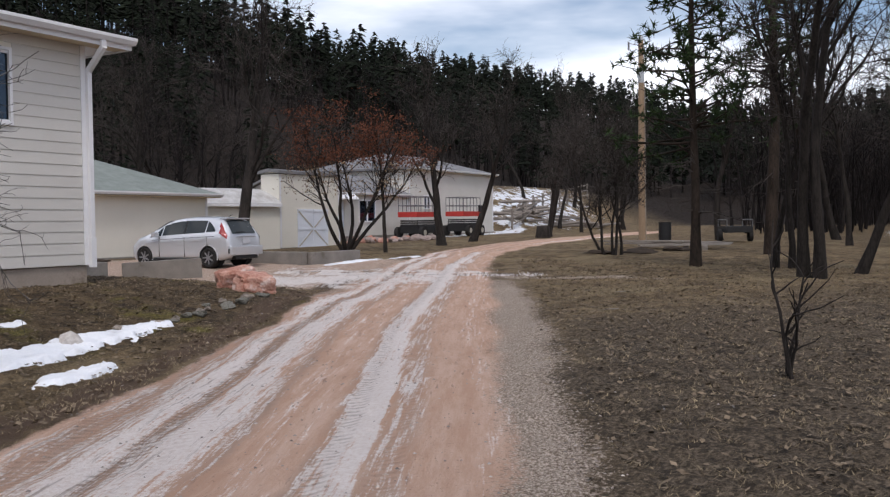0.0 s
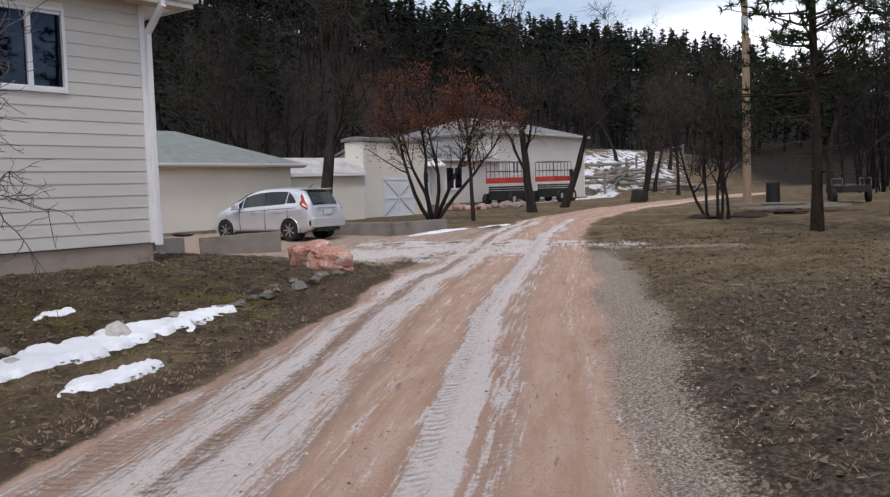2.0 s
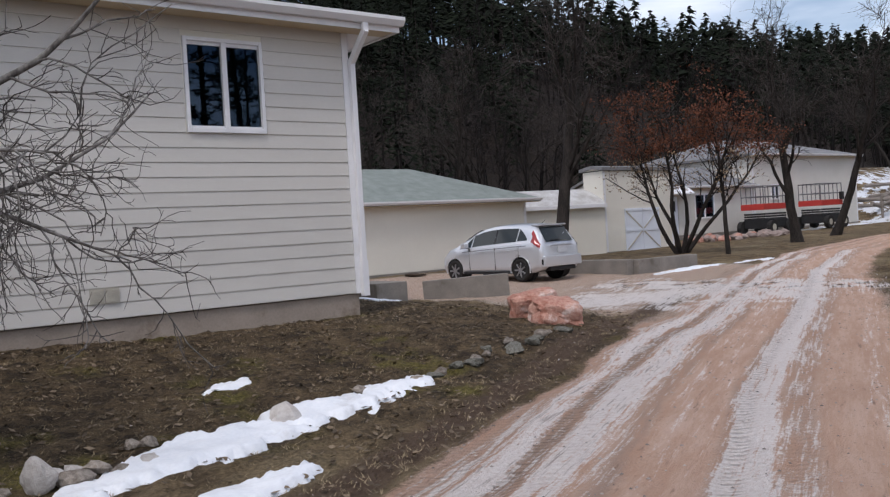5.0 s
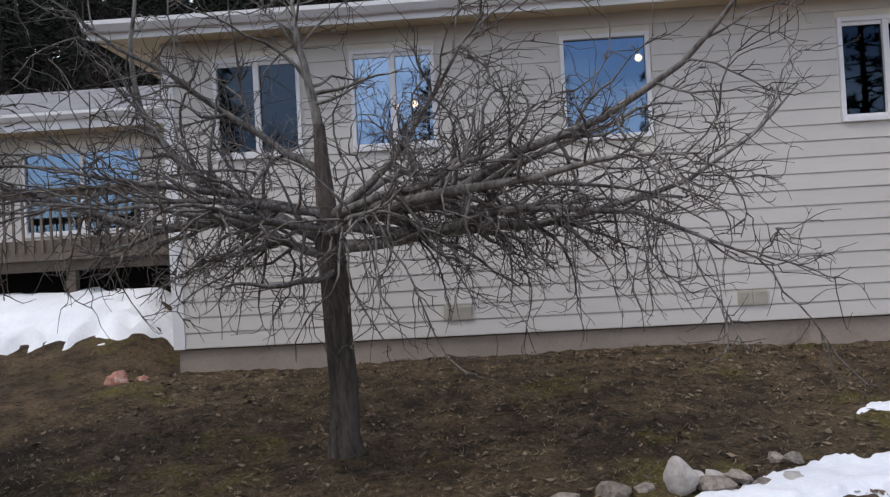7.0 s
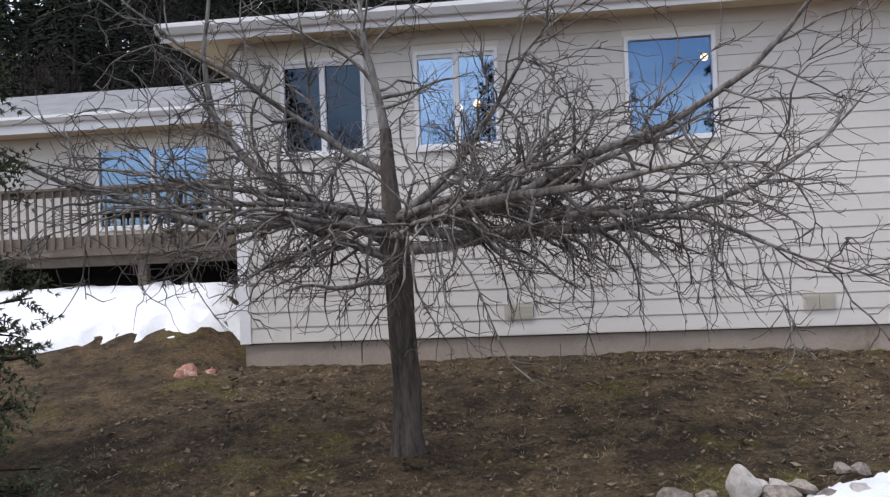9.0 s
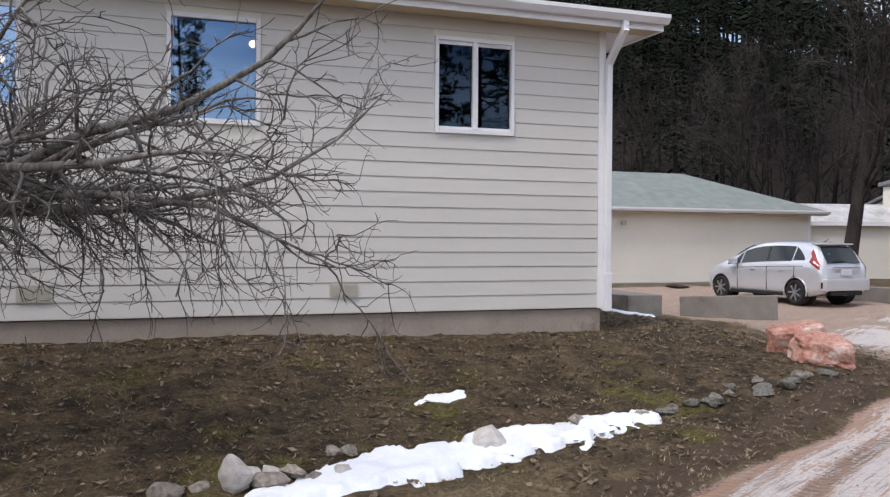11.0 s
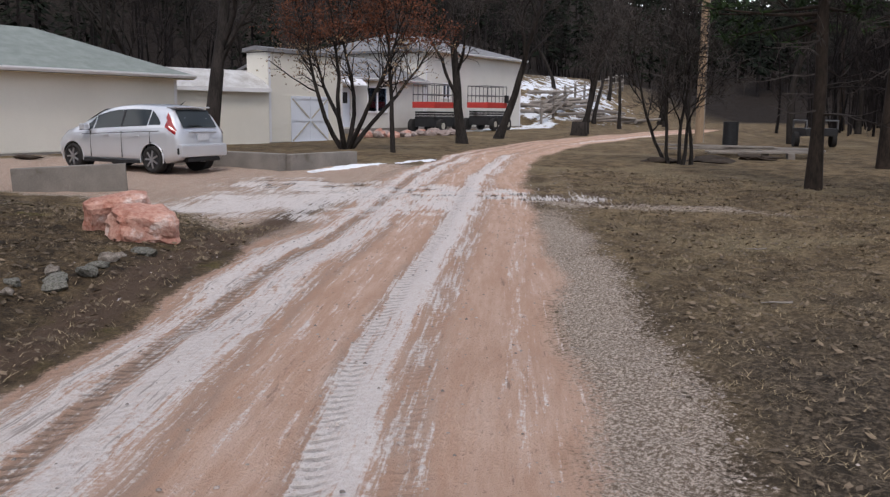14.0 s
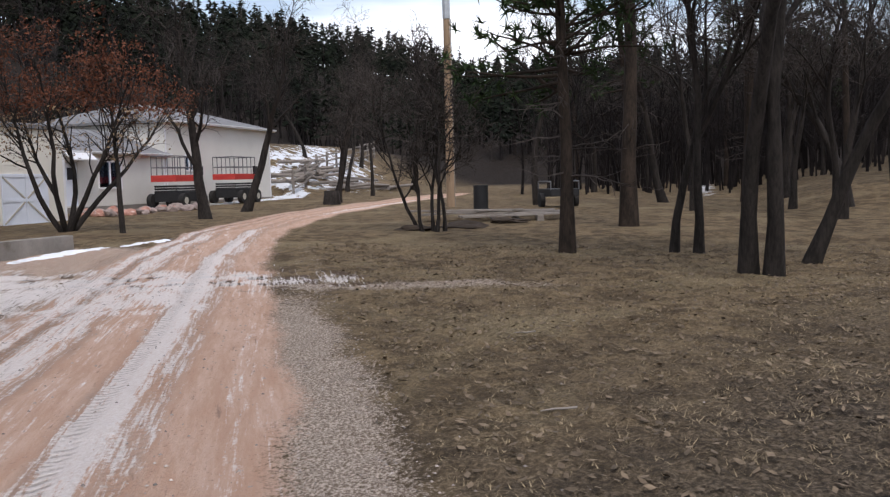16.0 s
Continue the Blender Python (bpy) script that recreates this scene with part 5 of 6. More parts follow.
def oak_parts(seed, h, r, lean=(0, 0), fork=0.45, spread=0.6, nl=9, crook=0.10, twn=9, tw2=5, upto=1.0):
    """A bare crooked hardwood: trunk, limbs, twigs."""
    rng = random.Random(seed)
    trunk = bent(rng, Vector((0, 0, -0.1)), Vector((lean[0], lean[1], 1)), h * 0.75 * upto, r, r * 0.35, 9, crook, 0.05)
    trunk[0] = (trunk[0][0], r * 1.35)
    limbs, twigs, tips = [], [], []
    for k in range(nl):
        f = fork + (0.98 - fork) * k / (nl - 1)
        p, d, rr = on_line(trunk, f)
        limbs.append(bent(rng, p, side_way(rng, d, rng.uniform(0.4, 0.95), 0.35), h * rng.uniform(0.22, 0.42) * spread / 0.6, rr * 0.6, 0.012, 7, crook * 1.7, 0.07))
    for line in limbs[:]:
        for k in range(4):
            p, d, rr = on_line(line, rng.uniform(0.25, 0.95))
            s = bent(rng, p, side_way(rng, d, 0.8, 0.2), h * rng.uniform(0.08, 0.2), rr * 0.55, 0.008, 5, 0.2, 0.04)
            limbs.append(s)
    for line in limbs:
        for k in range(twn):
            p, d, rr = on_line(line, rng.uniform(0.3, 1.0))
            s = bent(rng, p, side_way(rng, d, 0.85, 0.1), h * rng.uniform(0.04, 0.11), 0.011, 0.004, 3, 0.22)
            twigs.append(s)
            tips.append(s[-1][0])
            for j in range(tw2 // 2):
                p2, d2, _ = on_line(s, rng.uniform(0.3, 1))
                twigs.append(bent(rng, p2, side_way(rng, d2, 0.9), h * rng.uniform(0.02, 0.06), 0.007, 0.003, 2, 0.2))
    return [trunk], limbs, twigs, tips


def oak(x, y, seed, h, r, label, lean=(0, 0), group="", **kw):
    a, b, c, tips = oak_parts(seed, h, r, lean, **kw)
    return tree("tree", pose(x, y, gz(x, y)), a, b, c, M["bark_dark"], M["twig_dark"], label, group=group)


# multi-stemmed ornamental with rust leaves held in the crown
def rust_tree(x, y, seed, h, stems, label, tan=True):
    rng = random.Random(seed)
    trunks, limbs, twigs, spots = [], [], [], []
    for k in range(stems):
        az = 2 * math.pi * k / stems + 0.4
        tilt = 0.12 if stems == 1 else rng.uniform(0.3, 0.7)
        trunks.append(bent(rng, Vector((0.1 * math.cos(az), 0.1 * math.sin(az), -0.1)), Vector((math.cos(az) * tilt, math.sin(az) * tilt, 1)), h * 0.8, 0.092, 0.02, 8, 0.09, 0.05))
    for t in trunks:
        for k in range(12 if stems > 1 else 22):
            p, d, r = on_line(t, rng.uniform(0.38, 1))
            s = bent(rng, p, side_way(rng, d, rng.uniform(0.5, 1.0), 0.25), rng.uniform(0.8, 2.0), r * 0.5, 0.012, 6, 0.14, 0.03)
            limbs.append(s)
            for j in range(9):
                p2, d2, r2 = on_line(s, rng.uniform(0.25, 1))
                w = bent(rng, p2, side_way(rng, d2, 0.9), rng.uniform(0.2, 0.7), 0.009, 0.004, 3, 0.2)
                twigs.append(w)
                spots.append(w[-1][0])
    hi = [p for p in spots if p.z > h * 0.55]
    lo = [p for p in spots if p.z <= h * 0.55]
    leaves = [("leaves", leaf_cloud(rng, hi, 0.055, 0.16, 13), M["leaf_rust"])]
    if tan:
        leaves.append(("dry_leaves", leaf_cloud(rng, lo, 0.05, 0.14, 5, 0.05), M["leaf_tan"]))
    return tree("tree", pose(x, y, gz(x, y)), trunks, limbs, twigs, M["bark_dark"], M["twig_dark"], label, leaves=leaves)


rust_tree(19.6, 9.35, 5, 6.6, 6, "multi-stemmed tree with rust-brown dead leaves still hanging")
rust_tree(19.3, 7.2, 9, 6.4, 1, "slender tree with a rust-brown dead crown", tan=False)
oak(26.4, 8.8, 21, 9.5, 0.21, "bare dark forked oak beside the road", lean=(0.02, 0.05), fork=0.28)
oak(31.9, 10.2, 22, 9.0, 0.20, "leaning crooked bare oak by the workshop", lean=(0.25, -0.45), fork=0.5)
oak(40.3, 9.4, 23, 7.0, 0.16, "thin bare tree at the far roadside", lean=(-0.05, 0.12))
oak(13.8, 9.7, 24, 11.0, 0.24, "tall dark bare tree behind the parked car", lean=(0.0, 0.0), fork=0.3, twn=12, crook=0.045)


def ponderosa(seed, h, r, bare=0.45, clumps=70, spread=1.7):
    rng = random.Random(seed)
    trunk = bent(rng, Vector((0, 0, -0.1)), Vector((0, 0, 1)), h, r, 0.03, 10, 0.025, 0.05)
    trunk[0] = (trunk[0][0], r * 1.3)
    limbs, spots, dead = [], [], []
    for k in range(clumps):
        f = bare + (1 - bare) * (k + rng.random()) / clumps
        p, d, rr = on_line(trunk, min(f, 0.995))
        a = rng.uniform(0, 6.283)
        ln = spread * (1.15 - 0.85 * (f - bare) / (1 - bare)) * rng.uniform(0.5, 1.1)
        s = bent(rng, p, Vector((math.cos(a), math.sin(a), rng.uniform(-0.25, 0.4))), ln, min(rr * 0.4, 0.05), 0.008, 5, 0.12, 0.04)
        limbs.append(s)
        for j in range(7):
            q, dd, _ = on_line(s, rng.uniform(0.45, 1))
            spots.append(q + Vector((rng.gauss(0, 0.12), rng.gauss(0, 0.12), rng.gauss(0.05, 0.1))))
    for k in range(26):
        p, d, rr = on_line(trunk, rng.uniform(0.12, bare + 0.1))
        a = rng.uniform(0, 6.283)
        dead.append(bent(rng, p, Vector((math.cos(a), math.sin(a), rng.uniform(-0.3, 0.2))), rng.uniform(0.5, 1.7), 0.022, 0.005, 5, 0.16, -0.02))
    for s in dead[:]:
        for j in range(4):
            p, d, rr = on_line(s, rng.uniform(0.3, 1))
            dead.append(bent(rng, p, side_way(rng, d, 0.8), rng.uniform(0.15, 0.6), 0.009, 0.004, 3, 0.2))
    return [trunk], limbs, dead, [("needles", needle_tufts(rng, spots, 0.24, 13), M["needle"])]


def pine(x, y, seed, h, r, label, **kw):
    a, b, c, lv = ponderosa(seed, h, r, **kw)
    return tree("pine_tree", pose(x, y, gz(x, y)), a, b, c, M["bark_pine"], M["twig_dark"], label, leaves=lv)


pine(14.07, -6.6, 31, 11, 0.14, "ponderosa pine with dead lower branches", bare=0.28, clumps=110, spread=2.1)
pine(22.05, -7.1, 32, 17, 0.23, "tall dark ponderosa pine trunk", bare=0.34, clumps=120, spread=2.4)
oak(14.66, -8.55, 33, 8.5, 0.085, "slim bare tree in dead grass", fork=0.35)
oak(14.47, -9.0, 34, 9.0, 0.09, "slim dark bare tree in dead grass", fork=0.4)
oak(11.41, -9.75, 35, 12, 0.13, "dark bare oak standing in a clump", lean=(0.0, 0.06), fork=0.45)
oak(11.27, -10.1, 36, 11, 0.13, "dark bare oak leaning out of a clump", lean=(-0.05, -0.28), fork=0.35)
oak(12.83, -10.75, 37, 10, 0.12, "crooked bare oak beside the clump", lean=(0.0, -0.3), fork=0.4)
for k, (dx, dy, ln) in enumerate(((0, 0, (0.05, 0.25)), (0.15, -0.25, (0, -0.05)), (-0.1, -0.4, (0.1, -0.12)), (0.3, 0.2, (0.0, 0.5)), (0.2, -0.55, (0, 0.03)))):
    oak(19.9 + dx, -1.83 + dy, 50 + k, 4.6 + 0.4 * (k % 3), 0.055, "thin bare grey sapling in a clump", lean=ln, group="saplings by the road", nl=7, twn=7, fork=0.3)

# bare sapling by the path
rng = random.Random(3)
st0 = [bent(rng, Vector((0.04 * k - 0.06, 0.02 * k, -0.05)), Vector((0.12 * (k - 1.5), 0.06 * (k % 2), 1)), (1.55, 1.0, 0.85, 1.15)[k], 0.020, 0.006, 7, 0.12) for k in range(4)]
st1 = [bent(rng, *on_line(s, rng.uniform(0.3, 0.95))[:1], side_way(rng, Vector((0, 0, 1)), 0.9, 0.2), rng.uniform(0.15, 0.5), 0.009, 0.004, 4, 0.2) for s in st0 for _ in range(6)]
tree("sapling", pose(-1.39, -11.6, gz(-1.39, -11.6)), st0, st1, [], M["bark_dark"], M["twig_dark"], "small bare dark sapling in dead grass", "tree")

# woodland on the right of the road and behind
master_oaks = [oak(30 + 2 * k, -12 - 2 * k, 70 + k, 8.5 + k, 0.13 + 0.02 * k, "bare dark woodland tree", group="woodland trees", lean=((-0.1, 0.1)[k % 2], 0.06 * k), nl=8, twn=8) for k in range(4)]
master_pines = [pine(36 + 5 * k, -6 - 5 * k, 80 + k, 14 + 2 * k, 0.2, "ponderosa pine in the woodland", bare=0.35 + 0.05 * k, clumps=70) for k in range(3)]
rng = random.Random(77)


def clear_of_things(x, y):
    s, a = road_frame(np.array([x]), np.array([y]))
    return abs(s[0]) > 4.2 and not (-23 < x < 52 and -7 < y < 28 and not (x > 30 and y < 2)) and not (x < 10 and y > -18)


n = 0
while n < 36:
    x, y = rng.uniform(24, 80), rng.uniform(-28, 3)
    if y > -2 + 0.0 * x and x < 42:
        continue
    if math.atan2(y + 9, x + 3) > 0.22 and x < 40 or not clear_of_things(x, y) or (x < 26 and y > -9):
        continue
    src = rng.choice(master_oaks + master_oaks + master_pines)
    copy_thing(src, pose(x, y, gz(x, y), 0, 0, rng.uniform(0, 360)))
    n += 1
for x, y, k in ((52, 12, 0), (56, 15.5, 1), (60, 11.5, 2), (66, 14, 3), (58, 26, 0), (63, 22, 1), (70, 20, 2), (47, 12.5, 3), (24, 24, 1), (30, 28, 2), (17, 25, 0), (12, 24.5, 3), (7, 25, 1), (36, 30, 0), (20, 22.6, 2)):
    copy_thing(master_oaks[k], pose(x, y, gz(x, y), 0, 0, 40 * k + 17 * x))
# pines behind the walker, which the windows mirror
for x, y, k in ((8, -24, 1), (10.6, -26, 2), (6.6, -28, 0), (-16, -36, 0), (-10, -39, 1), (-3.5, -34, 2), (-2, -38, 1), (3, -36, 0), (8, -33, 2), (13, -30, 1), (10, -37, 0), (-22, -40, 2), (-28, -36, 1), (18, -34, 2), (-6.5, -44, 0), (23, -30, 0), (6, -42, 1)):
    copy_thing(master_pines[k], pose(x, y, gz(x, y), 0, 0, 60 * k + 31 * x) @ Matrix.Scale(1.0 if y > -29 else 0.84, 4))


def spruce_tree():
    rng = random.Random(8)
    h = 13.0
    trunk = [(Vector((0, 0, -0.1)), 0.24), (Vector((0, 0, h)), 0.02)]
    limbs, v, f = [], [], []
    z = 0.25
    while z < h - 0.3:
        R = 1.42 * (1 - z / h) + 0.1
        for k in range(9 if z < 5 else 6):
            a = rng.uniform(0, 6.283)
            ln = R * rng.uniform(0.7, 1.08)
            line = bent(rng, Vector((0, 0, z)), Vector((math.cos(a), math.sin(a), rng.uniform(-0.32, -0.05))), ln, 0.022, 0.006, 6, 0.05, 0.015)
            limbs.append(line)
            for j in range(24 if z < 5 else 9):
                p, d, _ = on_line(line, rng.uniform(0.2, 1))
                side = side_way(rng, d, 0.8, -0.3)
                sl = rng.uniform(0.15, 0.42)
                for q in range(6):
                    c = p + side * sl * (q + 1) / 6
                    for _ in range(6):
                        n1 = (side * 0.8 + Vector((rng.gauss(0, 1), rng.gauss(0, 1), rng.gauss(0, 1))).normalized()).normalized() * 0.05
                        w = n1.cross(Vector((rng.gauss(0, 1), rng.gauss(0, 1), rng.gauss(0, 1)))).normalized() * 0.010
                        i = len(v)
                        v += [c - w, c + w, c + n1]
                        f.append((i, i + 1, i + 2))
        z += 0.22 if z < 5 else 0.45
    t = thing("spruce_tree", pose(-11.95, -4.6, gz(-11.95, -4.6)), "dense dark green spruce with drooping boughs", "tree")
    part("trunk", tubes([trunk], 9), M["bark_pine"], t, smooth=True)
    tagged(part("bough", tubes(limbs, 4), M["bark_pine"], t), kind="stuff")
    tagged(part("crown", (v, f), M["spruce"], t), kind="stuff")


spruce_tree()


# ---- wooded hillsides ----
def far_forest():
    rng = random.Random(99)
    v, f, tv = [], [], []
    count = 0
    while count < 2700:
        x, y = rng.uniform(-90, 260), rng.uniform(-100, 170) if rng.random() < 0.3 else rng.uniform(26, 120)
        if rng.random() < 0.22:
            x, y = rng.uniform(95, 200), rng.uniform(-90, 45)
        hill = y - 25 - 0.06 * x
        ok = (hill > 5 and y < 215 and not (48 < x < 85 and hill < 6)) or (x > 105 + 0.15 * abs(y) and hill < 12) or (y < -75)
        if not ok or (hill > 0 and hill < 26 and rng.random() < 0.6):
            continue
        if math.hypot(x, y) > 160 and rng.random() < 0.35:
            continue
        count += 1
        z = gz(x, y)
        h = rng.uniform(7, 14) * (1 if hill > 20 else 0.8)
        near = math.hypot(x, y) < 90
        R = h * rng.uniform(0.13, 0.20)
        lines = [(Vector((x, y, z - 0.3)), 0.16), (Vector((x, y, z + h)), 0.02)]
        tv.append(lines)
        m = 230 if near else 76
        for k in range(m):
            g = rng.random() ** 0.8
            zz = z + h * (0.22 + 0.78 * g)
            a = rng.uniform(0, 6.283)
            rr = R * (1.05 - g) * rng.uniform(0.35, 1.15)
            c = Vector((x + rr * math.cos(a), y + rr * math.sin(a), zz))
            s = h * (0.032 if near else 0.068) * rng.uniform(0.6, 1.3) * (1.15 - 0.6 * g)
            u = Vector((math.cos(a), math.sin(a), rng.uniform(-0.6, 0.1))).normalized() * s * 1.25
            w = Vector((-math.sin(a), math.cos(a), rng.uniform(-0.6, 0.6))) * s * 0.42
            i = len(v)
            v += [c - u * 0.4 - w, c + u, c - u * 0.3 + w, c + Vector((0, 0, s * 0.45))]
            f += [(i, i + 1, i + 3), (i + 1, i + 2, i + 3), (i, i + 2, i + 1)]
    fo = thing("conifer_forest", pose(0, 0, 0), "dark green conifer forest covering the hillside", "forest", kind="stuff")
    part("crowns", (v, f), M["needle_shaded"], fo)
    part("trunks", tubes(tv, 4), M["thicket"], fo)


far_forest()


def thicket():
    rng = random.Random(123)
    lines = []
    count = 0
    while count < 1500:
        x, y = rng.uniform(-60, 130), rng.uniform(-45, 75)
        if rng.random() < 0.3:
            x, y = rng.uniform(48, 115), rng.uniform(-40, 2)
        hill = y - 25 - 0.06 * x
        if not (1.5 < hill < 42 or (x > 48 and -40 < y < 2 and x < 120)):
            continue
        count += 1
        z, h = gz(x, y), rng.uniform(5, 10)
        t = bent(rng, Vector((x, y, z - 0.2)), Vector((rng.gauss(0, 0.08), rng.gauss(0, 0.08), 1)), h, rng.uniform(0.06, 0.15), 0.015, 5, 0.06, 0.03)
        lines.append(t)
        for k in range(15):
            p, d, r = on_line(t, rng.uniform(0.25, 1))
            s = bent(rng, p, side_way(rng, d, rng.uniform(0.5, 1.0), 0.15), h * rng.uniform(0.1, 0.3), 0.03, 0.010, 3, 0.16)
            lines.append(s)
            for j in range(3):
                q, dd, _ = on_line(s, rng.uniform(0.3, 1))
                lines.append(bent(rng, q, side_way(rng, dd, 0.8), h * rng.uniform(0.05, 0.12), 0.014, 0.006, 2, 0.2))
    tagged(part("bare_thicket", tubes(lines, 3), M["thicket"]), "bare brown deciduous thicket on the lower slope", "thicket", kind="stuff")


thicket()


# ---- stones, snow, clutter ----
def stone_mesh(seed, flat=0.65, rough=0.35, cut=2, mat=None):
    bm = bmesh.new()
    bmesh.ops.create_icosphere(bm, subdivisions=cut, radius=0.5)
    off = Vector((seed * 3.7, seed * 1.3, seed * 2.1))
    for v in bm.verts:
        c = v.co.copy()
        q = 1 + rough * noise.noise(c * 2.2 + off) + 0.5 * rough * noise.noise(c * 5 + off)
        for k in range(5):
            w = Vector((math.sin(seed * 3 + k * 2.4), math.cos(seed * 5 + k * 1.7), math.sin(k * 2.1 + seed))).normalized()
            q = min(q, 0.40 / max(c.dot(w), 0.2))
        v.co = Vector((c.x * q * 1.25, c.y * q, c.z * q * flat))
        if v.co.z < -0.22:
            v.co.z = -0.22
    me = bpy.data.meshes.new("stone")
    bm.to_mesh(me)
    bm.free()
    me.materials.append(mat)
    return me


def stones(points, mats, size, label, group, name="stone", rough=0.5):
    rng = random.Random(len(points) * 7 + 1)
    pool = [stone_mesh(k + len(points), rng.uniform(0.5, 0.9), rough, 2 if size < 0.35 else 3, mats[k % len(mats)]) for k in range(6)]
    for i, (x, y) in enumerate(points):
        s = size * rng.uniform(0.45, 0.85)
        ob = new(name, pool[(i * 5 + i // 3) % 6])
        ob.matrix_world = pose(x, y, gz(x, y) + s * 0.14, rng.uniform(-14, 14), rng.uniform(-14, 14), rng.uniform(0, 360)) @ Matrix.Scale(s, 4)
        tagged(ob, label, "stone", group)


rng = random.Random(4)
edge = [(-5.85, -4.40), (-5.62, -4.33), (-5.29, -4.29), (-5.12, -4.24), (-5.18, -4.42), (-4.97, -4.27), (-4.83, -4.43), (-4.65, -4.42), (-4.51, -3.99), (-4.62, -3.95), (-6.2, -4.52), (-6.5, -4.6), (-6.95, -4.75), (-7.4, -4.85), (-2.38, -3.70)]
stones(edge, [M["rock"], M["rock_white"], M["rock"]], 0.27, "rough pale fieldstone edging the lawn", "edging stones")
stones([(-3.43, -4.16), (-1.74, -3.70)], [M["rock_white"], M["rock"]], 0.34, "larger fieldstone beside the snow strip", "edging stones")
sl = new("stone", stone_mesh(40, 0.55, 0.3, 3, M["rock_white"]))
sl.matrix_world = pose(-5.40, -4.44, gz(-5.40, -4.44) + 0.1, 0, 78, 70) @ Matrix.Scale(0.24, 4)
tagged(sl, "pale upright white stone at the lawn edge", "stone", "edging stones")
moss = [(-1.45 + 2.6 * t / 17 + rng.gauss(0, 0.07), -3.62 + 0.75 * t / 17 + rng.gauss(0, 0.08)) for t in range(18)]
stones(moss, [M["rock_moss"], M["rock_moss"], M["rock"]], 0.24, "dark lichen-covered stone in a low row", "lichen stone row")
stones([(-10.9, -0.7), (-10.65, -0.55)], [M["rock_red"]], 0.28, "small reddish stone at the house corner", "corner stones")


def boulder(x, y, z, size, rot, seed, label):
    """A split block of sandstone: flat broken faces, chipped edges."""
    bm = box(-0.5, 0.5, -0.5, 0.5, -0.5, 0.5)
    rng = random.Random(seed)
    for v in bm.verts:
        v.co += Vector((rng.uniform(-0.13, 0.13), rng.uniform(-0.13, 0.13), rng.uniform(-0.12, 0.12)))
    bmesh.ops.bevel(bm, geom=bm.edges[:], offset=0.13, segments=1, affect="EDGES")
    bmesh.ops.triangulate(bm, faces=bm.faces[:])
    bmesh.ops.subdivide_edges(bm, edges=bm.edges[:], cuts=5, use_grid_fill=True)
    off = Vector((seed * 2.3, seed * 1.1, 0))
    for v in bm.verts:
        c = v.co.copy()
        v.co += c.normalized() * (0.09 * noise.noise(c * 2.6 + off) + 0.05 * noise.noise(c * 7 + off) + 0.03 * abs(noise.noise(c * 15 + off)))
    for v in bm.verts:
        v.co = Vector((v.co.x * size[0], v.co.y * size[1], v.co.z * size[2]))
    b = part("boulder", bm, M["rock_red"])
    b.matrix_world = pose(x, y, z, *rot)
    tagged(b, label, "boulder", "red boulders")


boulder(1.66, -2.28, gz(1.66, -2.28) + 0.13, (0.60, 0.46, 0.36), (6, 7, -28), 3, "blocky red and white sandstone boulder on the verge")
boulder(1.84, -1.62, gz(1.84, -1.62) + 0.17, (0.72, 0.50, 0.38), (-4, -5, -36), 8, "flat-topped red and white sandstone boulder on the verge")
rub = [(28 + 7 * rng.random(), 14.2 + 2.0 * rng.random()) for _ in range(46)]
stones(rub, [M["rock_far"], M["rock_red"]], 0.75, "reddish rubble rock in a loose pile", "rubble pile")


def snow_patch(cx, cy, lx, ly, rz, thick, seed, label, step=0.035):
    """A melting snow patch: a low mound with a ragged edge, lying on the ground."""
    nx, ny = int(lx * 2.6 / step), int(ly * 2.6 / step)
    c, s = math.cos(radians(rz)), math.sin(radians(rz))
    val, pos = {}, {}
    for i in range(nx + 1):
        for j in range(ny + 1):
            u, w = -1.3 + 2.6 * i / nx, -1.3 + 2.6 * j / ny
            x, y = cx + u * lx * c - w * ly * s, cy + u * lx * s + w * ly * c
            q = 1 - u * u - w * w + 0.8 * noise.noise(Vector((x * 1.5, y * 1.5, seed))) + 0.7 * noise.noise(Vector((x * 5, y * 5, seed))) + 0.55 * noise.noise(Vector((x * 11, y * 11, seed)))
            val[i, j] = q
            pos[i, j] = (x, y, gz(x, y) + thick * (min(max(q, -0.25), 0.35) / 0.35) + (0.02 * noise.noise(Vector((x * 6, y * 6, seed + 4))) if q > 0 else 0))
    keys, verts, faces = {}, [], []
    for i in range(nx):
        for j in range(ny):
            q = [(i, j), (i + 1, j), (i + 1, j + 1), (i, j + 1)]
            if max(val[k] for k in q) > 0:
                for k in q:
                    if k not in keys:
                        keys[k] = len(verts)
                        verts.append(pos[k])
                faces.append([keys[k] for k in q])
    if faces:
        tagged(part("snow_patch", (verts, faces), M["snow"], smooth=True), label, "snow", "melting snow patches")


snow_patch(-3.75, -4.28, 2.05, 0.30, 17, 0.06, 1.0, "melting white snow strip along the lawn edge")
snow_patch(-4.40, -5.55, 0.62, 0.17, 17, 0.05, 2.0, "thin melting snow patch on the verge")
snow_patch(-3.28, -2.82, 0.36, 0.12, 25, 0.03, 3.0, "small melting snow patch on the lawn")
snow_patch(-14.6, 1.35, 4.3, 1.0, 3, 0.16, 4.0, "broad white snow bank below the deck", 0.12)
snow_patch(4.9, 9.3, 1.0, 0.6, 20, 0.08, 5.0, "snow remnant near the garage wall", 0.1)
snow_patch(12.9, 4.1, 1.5, 0.18, 0, 0.04, 6.0, "thin snow line at the retaining wall", 0.08)
